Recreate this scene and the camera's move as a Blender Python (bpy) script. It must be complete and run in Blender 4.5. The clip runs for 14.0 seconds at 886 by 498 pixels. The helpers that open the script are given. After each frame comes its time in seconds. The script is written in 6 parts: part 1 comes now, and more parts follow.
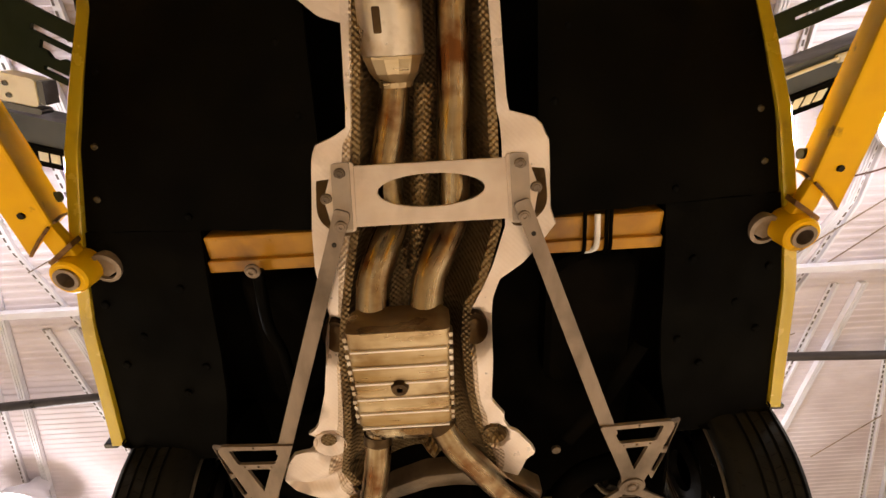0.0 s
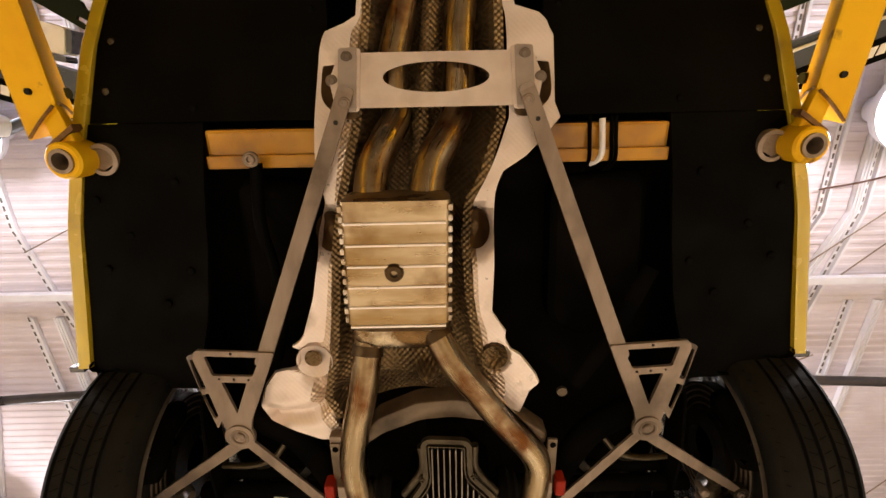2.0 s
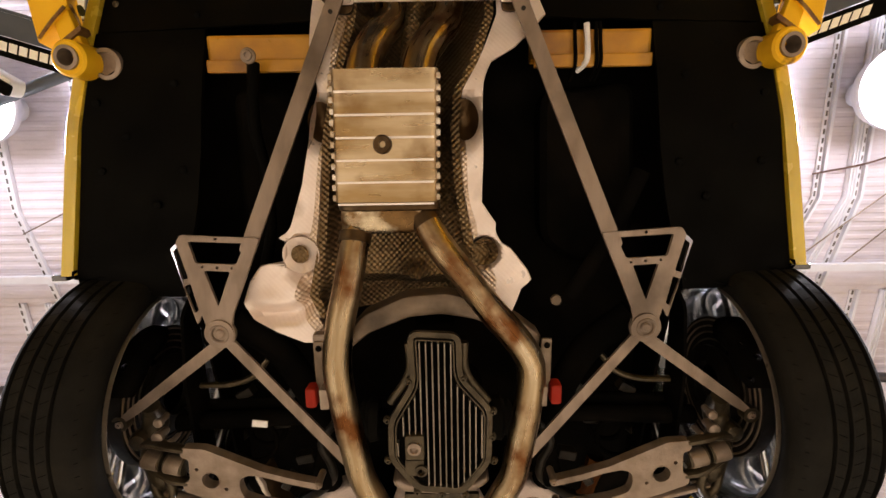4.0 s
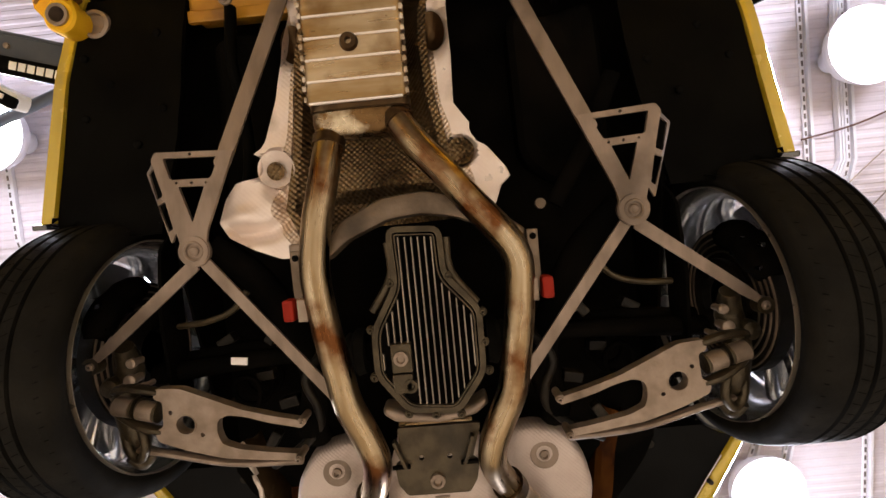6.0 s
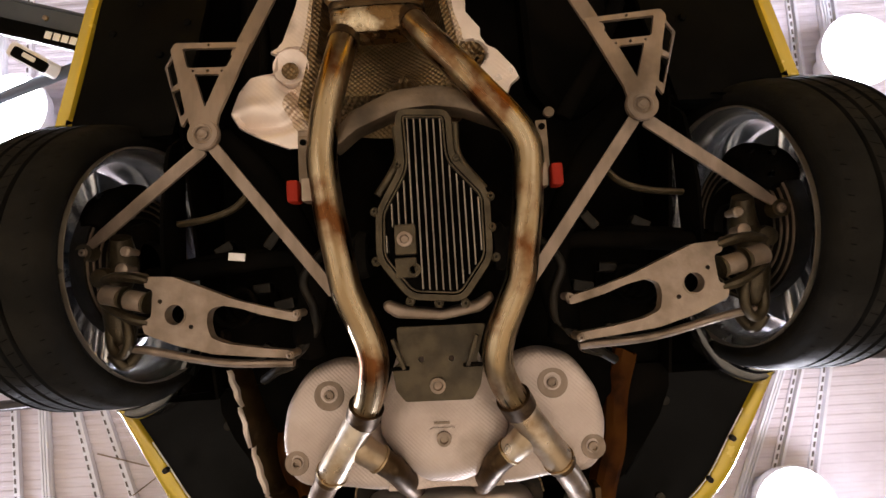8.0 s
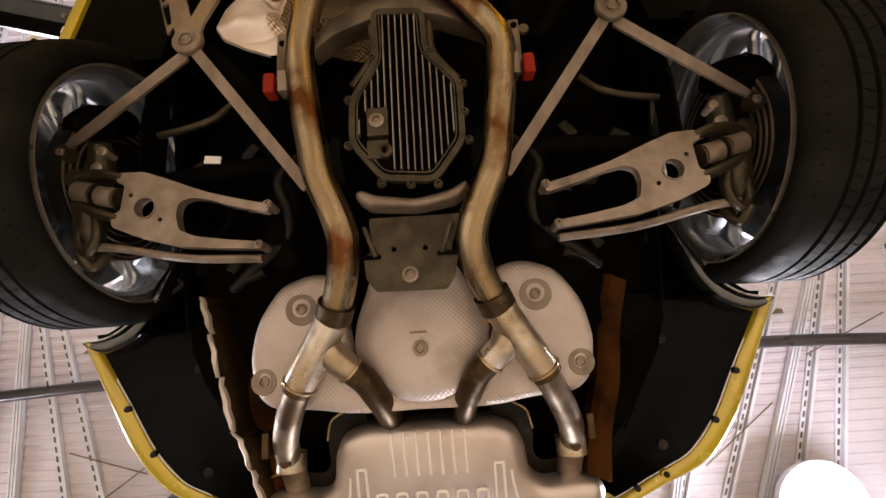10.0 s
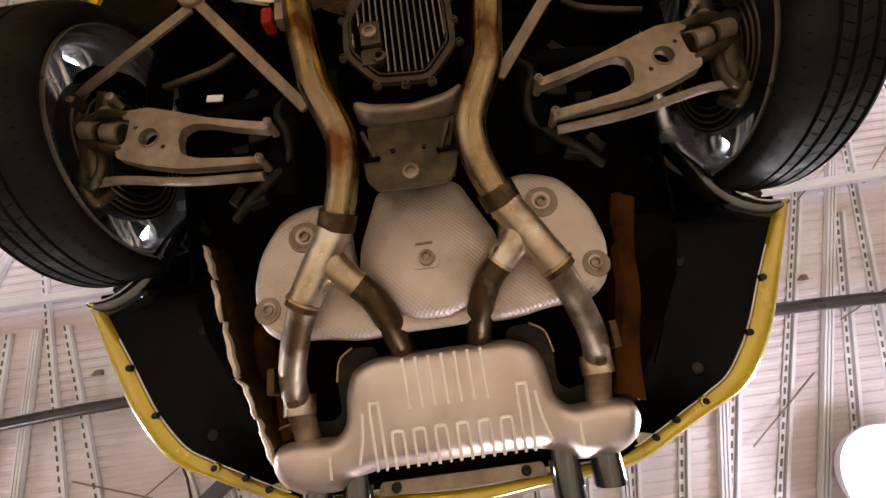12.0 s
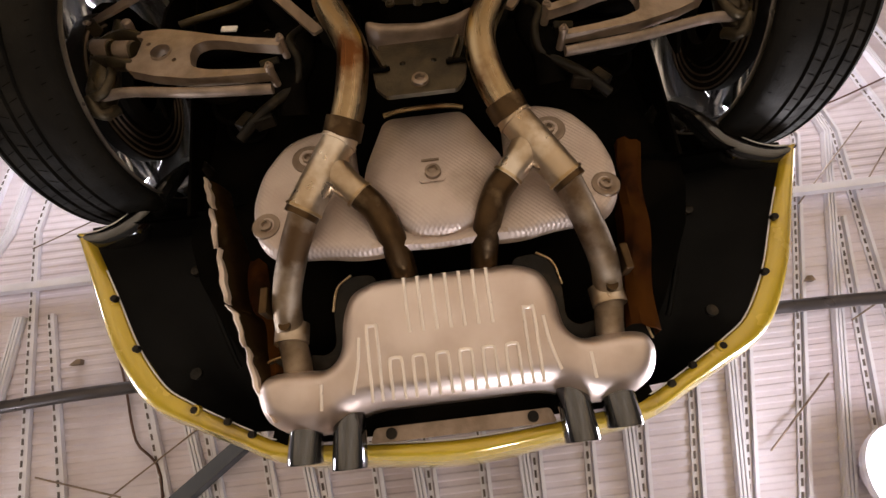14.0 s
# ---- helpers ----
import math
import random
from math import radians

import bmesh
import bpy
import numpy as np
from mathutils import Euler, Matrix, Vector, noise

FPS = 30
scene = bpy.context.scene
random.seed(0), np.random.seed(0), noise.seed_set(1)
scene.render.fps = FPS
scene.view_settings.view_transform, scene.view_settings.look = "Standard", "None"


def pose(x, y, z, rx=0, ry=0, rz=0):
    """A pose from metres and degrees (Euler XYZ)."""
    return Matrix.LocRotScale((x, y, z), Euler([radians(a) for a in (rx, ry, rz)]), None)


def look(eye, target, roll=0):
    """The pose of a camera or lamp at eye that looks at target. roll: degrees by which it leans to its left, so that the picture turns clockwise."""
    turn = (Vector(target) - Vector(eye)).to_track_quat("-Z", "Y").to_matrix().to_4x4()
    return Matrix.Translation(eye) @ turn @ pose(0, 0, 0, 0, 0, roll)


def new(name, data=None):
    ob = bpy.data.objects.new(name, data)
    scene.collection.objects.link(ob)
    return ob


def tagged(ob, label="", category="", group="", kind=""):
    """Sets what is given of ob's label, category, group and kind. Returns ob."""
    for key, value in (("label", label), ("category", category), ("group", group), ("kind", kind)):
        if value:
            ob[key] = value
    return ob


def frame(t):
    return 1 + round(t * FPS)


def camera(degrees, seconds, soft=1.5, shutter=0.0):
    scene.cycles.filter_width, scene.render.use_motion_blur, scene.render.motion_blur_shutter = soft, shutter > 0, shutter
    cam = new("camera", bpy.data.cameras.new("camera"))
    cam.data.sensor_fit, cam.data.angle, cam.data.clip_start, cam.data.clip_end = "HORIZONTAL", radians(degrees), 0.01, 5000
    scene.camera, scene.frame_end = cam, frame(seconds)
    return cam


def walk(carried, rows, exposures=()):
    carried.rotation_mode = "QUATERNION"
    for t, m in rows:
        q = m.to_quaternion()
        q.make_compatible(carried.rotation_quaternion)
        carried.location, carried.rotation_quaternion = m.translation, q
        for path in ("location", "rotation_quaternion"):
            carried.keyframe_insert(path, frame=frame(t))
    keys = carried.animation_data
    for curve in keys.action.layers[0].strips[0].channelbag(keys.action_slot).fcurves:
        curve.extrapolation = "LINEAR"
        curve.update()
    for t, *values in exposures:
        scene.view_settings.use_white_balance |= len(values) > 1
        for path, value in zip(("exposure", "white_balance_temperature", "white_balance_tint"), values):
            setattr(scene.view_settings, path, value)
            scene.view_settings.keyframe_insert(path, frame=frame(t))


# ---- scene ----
# World: x across the car, y towards its rear (rear axle at 0), z up.
cam = camera(92.0, 14.0)
BASE = pose(0, 0, 0, 90, 0, 0)
PATH = [
    (0, (0.016, 1.034, 1.412), (0.019, 2.808, 0.488), -3.3),
    (0.5, (0.013, 1.0, 1.326), (0.021, 2.811, 0.477), -4.0),
    (1, (0.02, 0.965, 1.238), (0.026, 2.805, 0.454), -3.5),
    (1.5, (0.02, 0.935, 1.143), (0.021, 2.803, 0.429), -2.4),
    (2, (0.006, 0.917, 1.052), (0.008, 2.815, 0.42), -1.2),
    (2.5, (-0.004, 0.905, 0.976), (0.007, 2.824, 0.411), -0.3),
    (3, (0.006, 0.882, 0.896), (0.018, 2.817, 0.389), 0.4),
    (3.5, (0.016, 0.849, 0.803), (0.021, 2.796, 0.346), 0.0),
    (6, (0.076, 0.813, 0.348), (0.042, 2.81, 0.252), -5.5),
    (6.5, (0.063, 0.815, 0.271), (0.035, 2.814, 0.232), -5.9),
    (7, (0.043, 0.816, 0.182), (0.013, 2.815, 0.21), -6.4),
    (7.5, (0.041, 0.824, 0.084), (0.006, 2.821, 0.188), -5.1),
    (8, (0.041, 0.836, 0.002), (0.013, 2.829, 0.169), -3.6),
    (10.5, (0.088, 0.932, -0.406), (0.033, 2.869, 0.087), -4.0),
    (11, (0.084, 0.96, -0.475), (0.018, 2.879, 0.087), -5.9),
    (11.5, (0.086, 0.985, -0.551), (0.023, 2.885, 0.068), -6.7),
    (12, (0.063, 1.007, -0.624), (0.006, 2.888, 0.055), -7.9),
    (12.5, (0.049, 1.035, -0.703), (-0.003, 2.894, 0.032), -7.7),
    (13, (0.037, 1.07, -0.771), (-0.007, 2.905, 0.024), -7.1),
    (13.5, (0.032, 1.106, -0.822), (0.003, 2.918, 0.025), -6.4),
    (14, (0.01, 1.135, -0.859), (-0.004, 2.925, 0.033), -6.9),
]
walk(cam, [(t, BASE @ look(eye, target, roll)) for t, eye, target, roll in PATH],
     [(0.0, 0.0, 7200, 10), (3.5, 0.0, 6600, 10), (6.0, -0.1, 6200, 10), (8.2, -0.1, 6200, 10), (10.4, -0.24, 6450, 10), (14.0, -0.48, 6600, 11)])

# ---- world, lamps and exposure ----
world = bpy.data.worlds.new("world")
scene.world = world
world.use_nodes = True
world.node_tree.nodes["Background"].inputs[0].default_value = (0.9, 0.85, 0.8, 1)
world.node_tree.nodes["Background"].inputs[1].default_value = 0.004
CEIL = 3.05
LAMP_WATTS = 120.0


# ---- materials ----
def mat(name, base, rough=0.5, metal=0.0, second=None, scale=8.0, detail=6.0, mix=(0.4, 0.65), bump=0.0, bump_scale=60.0,
        coat=0.0, stretch=(1, 1, 1), third=None, third_scale=2.0, third_mix=(0.55, 0.7), rough_var=0.12, spec=0.5, dimple=0.0, cell=0.006, along=False):
    m = bpy.data.materials.new(name)
    m.use_nodes = True
    nt = m.node_tree
    N, L = nt.nodes, nt.links
    b = N["Principled BSDF"]
    b.inputs["Metallic"].default_value = metal
    b.inputs["Coat Weight"].default_value = coat
    b.inputs["Coat Roughness"].default_value = 0.08
    b.inputs["Specular IOR Level"].default_value = spec
    co = N.new("ShaderNodeTexCoord")
    mp = N.new("ShaderNodeMapping")
    mp.inputs["Scale"].default_value = stretch
    L.new(co.outputs["UV" if along else "Object"], mp.inputs["Vector"])

    def noise_tex(sc, det, vec=None):
        n = N.new("ShaderNodeTexNoise")
        n.inputs["Scale"].default_value, n.inputs["Detail"].default_value = sc, det
        L.new(vec or mp.outputs["Vector"], n.inputs["Vector"])
        return n.outputs["Fac"]

    def ramp(fac, lo, hi):
        r = N.new("ShaderNodeMapRange")
        r.inputs["From Min"].default_value, r.inputs["From Max"].default_value = lo, hi
        L.new(fac, r.inputs["Value"])
        return r.outputs["Result"]

    def blend(fac, a, bcol):
        x = N.new("ShaderNodeMix")
        x.data_type = "RGBA"
        L.new(fac, x.inputs["Factor"])
        if hasattr(a, "links"):
            L.new(a, x.inputs["A"])
        else:
            x.inputs["A"].default_value = (*a, 1)
        x.inputs["B"].default_value = (*bcol, 1)
        return x.outputs["Result"]

    first = noise_tex(scale, detail)
    colour = blend(ramp(first, *mix), base, second or [c * 0.7 for c in base])
    if third:
        colour = blend(ramp(noise_tex(third_scale, 5.0, co.outputs["Object"]), *third_mix), colour, third)
    L.new(colour, b.inputs["Base Color"])
    rr = N.new("ShaderNodeMapRange")
    rr.inputs["To Min"].default_value, rr.inputs["To Max"].default_value = max(0.02, rough - rough_var), min(1, rough + rough_var)
    rr.inputs["From Min"].default_value, rr.inputs["From Max"].default_value = 0.3, 0.7
    L.new(noise_tex(scale * 2.3, 5.0), rr.inputs["Value"])
    L.new(rr.outputs["Result"], b.inputs["Roughness"])
    height = noise_tex(bump_scale, 4.0) if bump else None
    bp = None
    if bump:
        bp = N.new("ShaderNodeBump")
        bp.inputs["Strength"].default_value, bp.inputs["Distance"].default_value = bump, 0.004
        L.new(height, bp.inputs["Height"])
    if dimple:
        sep = N.new("ShaderNodeSeparateXYZ")
        L.new(co.outputs["Object"], sep.inputs["Vector"])

        def wave(a):
            k = N.new("ShaderNodeMath")
            k.operation = "MULTIPLY"
            k.inputs[1].default_value = math.pi / cell
            L.new(a, k.inputs[0])
            w = N.new("ShaderNodeMath")
            w.operation = "SINE"
            L.new(k.outputs[0], w.inputs[0])
            return w.outputs[0]

        pr = N.new("ShaderNodeMath")
        pr.operation = "MULTIPLY"
        L.new(wave(sep.outputs["X"]), pr.inputs[0])
        L.new(wave(sep.outputs["Y"]), pr.inputs[1])
        d = N.new("ShaderNodeBump")
        d.inputs["Strength"].default_value, d.inputs["Distance"].default_value = dimple, 0.003
        L.new(pr.outputs[0], d.inputs["Height"])
        if bp:
            L.new(bp.outputs["Normal"], d.inputs["Normal"])
        bp = d
    if bp:
        L.new(bp.outputs["Normal"], b.inputs["Normal"])
    return m


def glow(name, colour, strength):
    m = bpy.data.materials.new(name)
    m.use_nodes = True
    e = m.node_tree.nodes.new("ShaderNodeEmission")
    e.inputs[0].default_value, e.inputs[1].default_value = (*colour, 1), strength
    m.node_tree.links.new(e.outputs[0], m.node_tree.nodes["Material Output"].inputs[0])
    return m


SHIELD = mat("dimpled_aluminium", (0.58, 0.49, 0.44), 0.52, 0.45, (0.49, 0.40, 0.35), 9, dimple=0.2, cell=0.0052, third=(0.30, 0.235, 0.18), third_scale=5, third_mix=(0.56, 0.76))
FLANGE = mat("pale_pressed_aluminium", (0.86, 0.75, 0.68), 0.38, 0.4, (0.76, 0.64, 0.56), 9, dimple=0.06, cell=0.006, bump=0.15, bump_scale=35, third=(0.36, 0.28, 0.2), third_scale=6, third_mix=(0.6, 0.78))
SHEET = mat("plain_aluminium", (0.88, 0.76, 0.68), 0.42, 0.25, (0.78, 0.65, 0.56), 14, bump=0.15, bump_scale=40, third=(0.5, 0.42, 0.35), third_scale=6, third_mix=(0.6, 0.8))
# Lengthwise streaks: brown heat tint, and lamp reflections put into the colour as bands.
PIPE = mat("heat_tinted_banded_steel", (0.30, 0.212, 0.112), 0.32, 1.0, (0.46, 0.37, 0.24), 4, detail=2.0, stretch=(11, 0.9, 1), along=True, mix=(0.42, 0.66), bump=0.05, bump_scale=25, third=(0.13, 0.05, 0.016), third_scale=10, third_mix=(0.5, 0.66), rough_var=0.14)
ENDCONE = mat("mottled_cone_steel", (0.19, 0.11, 0.043), 0.3, 0.95, (0.09, 0.05, 0.02), 18, bump=0.15, bump_scale=40, third=(0.6, 0.5, 0.34), third_scale=9, third_mix=(0.56, 0.64))
# Darkened copy of the amber primer: the inner wing's shade as colour.
WING = mat("shaded_amber_primer", (0.06, 0.022, 0.004), 0.8, 0.0, (0.03, 0.009, 0.003), 9, bump=0.1, third=(0.015, 0.007, 0.003), third_scale=9, spec=0.04)
# Channel brown: heat staining, with some of the tunnel's shade in the colour.
SOOTSHADE = mat("heat_browned_shaded_aluminium", (0.28, 0.195, 0.10), 0.42, 0.75, (0.16, 0.105, 0.05), 10, dimple=0.7, cell=0.0066, third=(0.05, 0.03, 0.014), third_scale=6, third_mix=(0.52, 0.74))
# Ridge steel paler than the silencers: the ribs' highlights are in the colour.
RIDGE = mat("lit_ridge_steel", (0.93, 0.86, 0.80), 0.38, 0.2, (0.86, 0.78, 0.71), 12)
DARKPIPE = mat("sooty_shaded_steel", (0.085, 0.05, 0.021), 0.4, 0.85, (0.04, 0.023, 0.01), 14, bump=0.2, third=(0.16, 0.11, 0.06), third_scale=14, third_mix=(0.58, 0.7))
BRIGHT = mat("bright_steel", (0.66, 0.58, 0.48), 0.36, 0.9, (0.44, 0.34, 0.23), 11, bump=0.15, third=(0.20, 0.12, 0.05), third_scale=9, third_mix=(0.52, 0.68), mix=(0.42, 0.58))
MUFFLER = mat("muffler_steel", (0.70, 0.61, 0.565), 0.42, 0.8, (0.58, 0.48, 0.425), 7, bump=0.06, bump_scale=90, third=(0.38, 0.275, 0.20), third_scale=4, third_mix=(0.45, 0.85))
CANISTER = mat("stained_canister_steel", (0.56, 0.44, 0.28), 0.33, 0.95, (0.34, 0.225, 0.10), 8, stretch=(0.5, 2.5, 1), bump=0.08, bump_scale=40, third=(0.20, 0.11, 0.04), third_scale=8, third_mix=(0.52, 0.7))
ALLOY = mat("dusty_cast_alloy", (0.31, 0.24, 0.185), 0.45, 0.5, (0.215, 0.16, 0.115), 20, bump=0.25, bump_scale=160, third=(0.11, 0.08, 0.052), third_scale=9, third_mix=(0.55, 0.75))
STRAP = mat("brushed_alloy_strap", (0.27, 0.205, 0.155), 0.42, 0.45, (0.2, 0.148, 0.108), 30, stretch=(1, 0.3, 1), bump=0.1, third=(0.11, 0.08, 0.056), third_scale=5)
CLAMP = mat("pale_alloy_clamp", (0.52, 0.44, 0.38), 0.42, 0.3, (0.43, 0.36, 0.31), 14, bump=0.06, bump_scale=120)
CAST = mat("cast_pan_alloy", (0.075, 0.057, 0.032), 0.42, 0.6, (0.042, 0.031, 0.016), 25, bump=0.3, bump_scale=150, third=(0.032, 0.025, 0.015), third_scale=8)
BLACK = mat("black_underfloor_plastic", (0.0016, 0.0014, 0.0011), 0.6, 0, (0.003, 0.0027, 0.002), 5, bump=0.2, bump_scale=120, third=(0.0065, 0.0055, 0.0033), third_scale=3, third_mix=(0.6, 0.85), spec=0.03)
LINER = mat("black_bumper_liner", (0.0026, 0.0026, 0.0026), 0.42, 0, (0.005, 0.005, 0.005), 6, bump=0.12, bump_scale=50, spec=0.07)
FIN = mat("pale_fin_alloy", (0.30, 0.255, 0.20), 0.38, 0.6, (0.2, 0.165, 0.125), 15, bump=0.1)
GLOSSBLACK = mat("gloss_black_edge", (0.008, 0.008, 0.008), 0.1, 0, (0.012, 0.012, 0.012), 6, spec=0.8, coat=1.0, rough_var=0.04)
# Near-black for dark parts, and for the shade of cavities put into colour.
VOID = mat("cavity_shade_and_part_black", (0.003, 0.0028, 0.0025), 0.7, 0, (0.006, 0.005, 0.004), 8, bump=0.2, spec=0.0)
RUBBER = mat("tyre_rubber", (0.009, 0.0082, 0.0068), 0.75, 0, (0.013, 0.0117, 0.0095), 12, bump=0.2, bump_scale=200, third=(0.02, 0.0175, 0.0135), third_scale=6, third_mix=(0.55, 0.8), spec=0.06)
RIM = mat("polished_alloy_rim", (0.82, 0.84, 0.88), 0.2, 0.85, (0.62, 0.64, 0.68), 3, detail=2.0)
CHROME = mat("polished_rim_lip", (0.5, 0.49, 0.48), 0.2, 1.0, (0.34, 0.33, 0.32), 12)
DISC = mat("brake_disc_iron", (0.27, 0.225, 0.175), 0.38, 0.85, (0.12, 0.09, 0.07), 15, bump=0.2)
IRON = mat("dark_forged_iron", (0.010, 0.0085, 0.0065), 0.45, 0.3, (0.02, 0.016, 0.011), 18, bump=0.3, third=(0.06, 0.046, 0.03), third_scale=12, third_mix=(0.62, 0.75), spec=0.2)
PAINT = mat("yellow_car_paint", (0.60, 0.44, 0.028), 0.2, 0.15, (0.52, 0.37, 0.024), 5, coat=1.0, third=(0.28, 0.19, 0.035), third_scale=9, third_mix=(0.56, 0.78))
ORANGE = mat("amber_primer_paint", (0.49, 0.235, 0.014), 0.38, 0.1, (0.33, 0.14, 0.01), 9, bump=0.1, third=(0.2, 0.09, 0.02), third_scale=6)
LIFTPAINT = mat("worn_yellow_lift_paint", (0.86, 0.50, 0.012), 0.5, 0, (0.76, 0.40, 0.010), 6, bump=0.12, bump_scale=40, spec=0.2, third=(0.20, 0.09, 0.02), third_scale=14, third_mix=(0.66, 0.74))
LIFTBLUE = mat("dark_blue_grey_steel", (0.055, 0.065, 0.085), 0.4, 0.2, (0.08, 0.09, 0.11), 5, bump=0.05)
LIFTGREEN = mat("dark_green_steel", (0.008, 0.013, 0.005), 0.6, 0, (0.014, 0.019, 0.009), 7, bump=0.1, spec=0.1)
RED = mat("red_rubber_bush", (0.26, 0.017, 0.007), 0.6, 0, (0.25, 0.015, 0.006), 20, spec=0.15)
WHITEPLASTIC = mat("white_plastic", (0.85, 0.83, 0.82), 0.4, 0, (0.76, 0.73, 0.71), 20)
WHITEPAINT = mat("white_steel_paint", (0.74, 0.73, 0.79), 0.45, 0, (0.65, 0.63, 0.68), 6, bump=0.05)
DECK = mat("white_ceiling_deck", (0.69, 0.635, 0.69), 0.6, 0, (0.575, 0.515, 0.56), 3, bump=0.1, bump_scale=10, third=(0.51, 0.44, 0.475), third_scale=1.2, third_mix=(0.5, 0.75))
DECKSLOT = mat("shadowed_slot_paint", (0.10, 0.085, 0.08), 0.8, 0, (0.16, 0.13, 0.12), 20)
CONCRETE = mat("polished_workshop_floor", (0.36, 0.292, 0.195), 0.45, 0, (0.28, 0.225, 0.148), 1.5, bump=0.08, bump_scale=30, third=(0.15, 0.118, 0.076), third_scale=0.8, third_mix=(0.58, 0.8))
WALL = mat("painted_block_wall", (0.10, 0.092, 0.082), 0.7, 0, (0.07, 0.064, 0.056), 2, bump=0.15, bump_scale=25)
MARGIN = mat("dimpled_margin_aluminium", (0.66, 0.53, 0.42), 0.34, 0.85, (0.52, 0.40, 0.30), 9, dimple=0.42, cell=0.0058, third=(0.24, 0.17, 0.11), third_scale=6, third_mix=(0.5, 0.7))
CRADLE = mat("browned_cradle_alloy", (0.19, 0.14, 0.095), 0.45, 0.5, (0.125, 0.09, 0.058), 18, bump=0.2, bump_scale=120, third=(0.06, 0.042, 0.026), third_scale=7, third_mix=(0.5, 0.7))
SATIN = mat("satin_stained_steel", (0.44, 0.37, 0.29), 0.5, 0.85, (0.26, 0.19, 0.12), 11, bump=0.15, third=(0.10, 0.06, 0.03), third_scale=9, third_mix=(0.46, 0.66))
PIPEGREY = mat("grey_service_pipe", (0.075, 0.065, 0.065), 0.35, 0.5, (0.05, 0.044, 0.044), 6, bump=0.05)
CABLE = mat("brown_cable_sheath", (0.11, 0.05, 0.03), 0.6, 0, (0.07, 0.032, 0.02), 20)
LAMPGLASS = glow("lamp_glass", (1.0, 0.93, 0.85), 60.0)
RUST = mat("rusty_weld", (0.11, 0.045, 0.012), 0.7, 0, (0.24, 0.12, 0.02), 30, bump=0.3, bump_scale=120)
CAPTION = mat("white_lettering_paint", (0.92, 0.91, 0.9), 0.5, 0, (0.86, 0.85, 0.83), 30)


# ---- mesh helpers ----
def part(name, bm, material, parent=None, label="", smooth=False):
    bmesh.ops.recalc_face_normals(bm, faces=bm.faces)
    me = bpy.data.meshes.new(name)
    bm.to_mesh(me)
    bm.free()
    for p in me.polygons:
        p.use_smooth = smooth
    if smooth:
        me.set_sharp_from_angle(angle=radians(38))
    me.materials.append(material)
    ob = new(name, me)
    if parent:
        ob.parent = parent
        if parent.type == "EMPTY":
            ob.matrix_parent_inverse = Matrix.Translation(-Vector(parent.location))
    if label:
        tagged(ob, label)
    return ob


def thing(name, at, label, category, group="", kind=""):
    ob = new(name)
    ob.location = at
    ob.empty_display_size = 0.1
    return tagged(ob, label, category, group, kind)


def lerp(table, v):
    xs, ys = zip(*table)
    return float(np.interp(v, xs, ys))


def spline(points, steps=6):
    """Catmull-Rom through 3D points."""
    P = [Vector(p) for p in points]
    P = [2 * P[0] - P[1], *P, 2 * P[-1] - P[-2]]
    out = []
    for i in range(1, len(P) - 2):
        for k in range(steps):
            t = k / steps
            a, b, c, d = P[i - 1:i + 3]
            out.append(0.5 * ((2 * b) + (c - a) * t + (2 * a - 5 * b + 4 * c - d) * t * t + (3 * b - a - 3 * c + d) * t ** 3))
    out.append(P[-2])
    return out


def add_tube(bm, points, radius, sides=20, steps=6, cap=True, flat=1.0):
    """A round tube along a smooth line; radius: a number, or one for each given point."""
    path = spline(points, steps) if steps else [Vector(p) for p in points]
    n = len(path)
    if isinstance(radius, (int, float)):
        rad = [radius] * n
    else:
        rad = np.interp(np.linspace(0, len(radius) - 1, n), range(len(radius)), radius).tolist()
    rings, side = [], None
    for i, p in enumerate(path):
        d = (path[min(i + 1, n - 1)] - path[max(i - 1, 0)]).normalized()
        if side is None:
            side = d.cross(Vector((0.13, 0.21, 1)))
        side = (side - d * side.dot(d)).normalized()
        up = d.cross(side)
        rings.append([bm.verts.new(p + rad[i] * (math.cos(a) * side + math.sin(a) * up * flat)) for a in np.linspace(0, 2 * math.pi, sides, endpoint=False)])
    uv = bm.loops.layers.uv.verify()
    run = [0.0]
    for p, q in zip(path, path[1:]):
        run.append(run[-1] + (q - p).length)
    girth = [abs(2 * k / sides - 1) * math.pi * rad[0] for k in range(sides)]
    for i, (r, s) in enumerate(zip(rings, rings[1:])):
        for k in range(sides):
            k2 = (k + 1) % sides
            f = bm.faces.new((r[k], r[k2], s[k2], s[k]))
            for loop, q in zip(f.loops, ((girth[k], run[i]), (girth[k2], run[i]), (girth[k2], run[i + 1]), (girth[k], run[i + 1]))):
                loop[uv].uv = q
    if cap:
        bm.faces.new(rings[0])
        bm.faces.new(rings[-1])
    return bm


def tube(points, radius, **kw):
    return add_tube(bmesh.new(), points, radius, **kw)


def add_box(bm, lo, hi, bevel=0.0, turn=None, at=None):
    made = bmesh.ops.create_cube(bm, size=1.0)["verts"]
    size, mid = Vector(hi) - Vector(lo), (Vector(hi) + Vector(lo)) / 2
    for v in made:
        v.co = Vector((v.co.x * size.x, v.co.y * size.y, v.co.z * size.z)) + mid
    if bevel:
        edges = list({e for v in made for e in v.link_edges})
        out = bmesh.ops.bevel(bm, geom=edges, offset=bevel, segments=2, affect="EDGES", profile=0.6)
        made = list({v for f in out["faces"] for v in f.verts} | {v for v in made if v.is_valid})
    if turn:
        c = Vector(at) if at else mid
        for v in made:
            v.co = turn @ (v.co - c) + c
    return bm


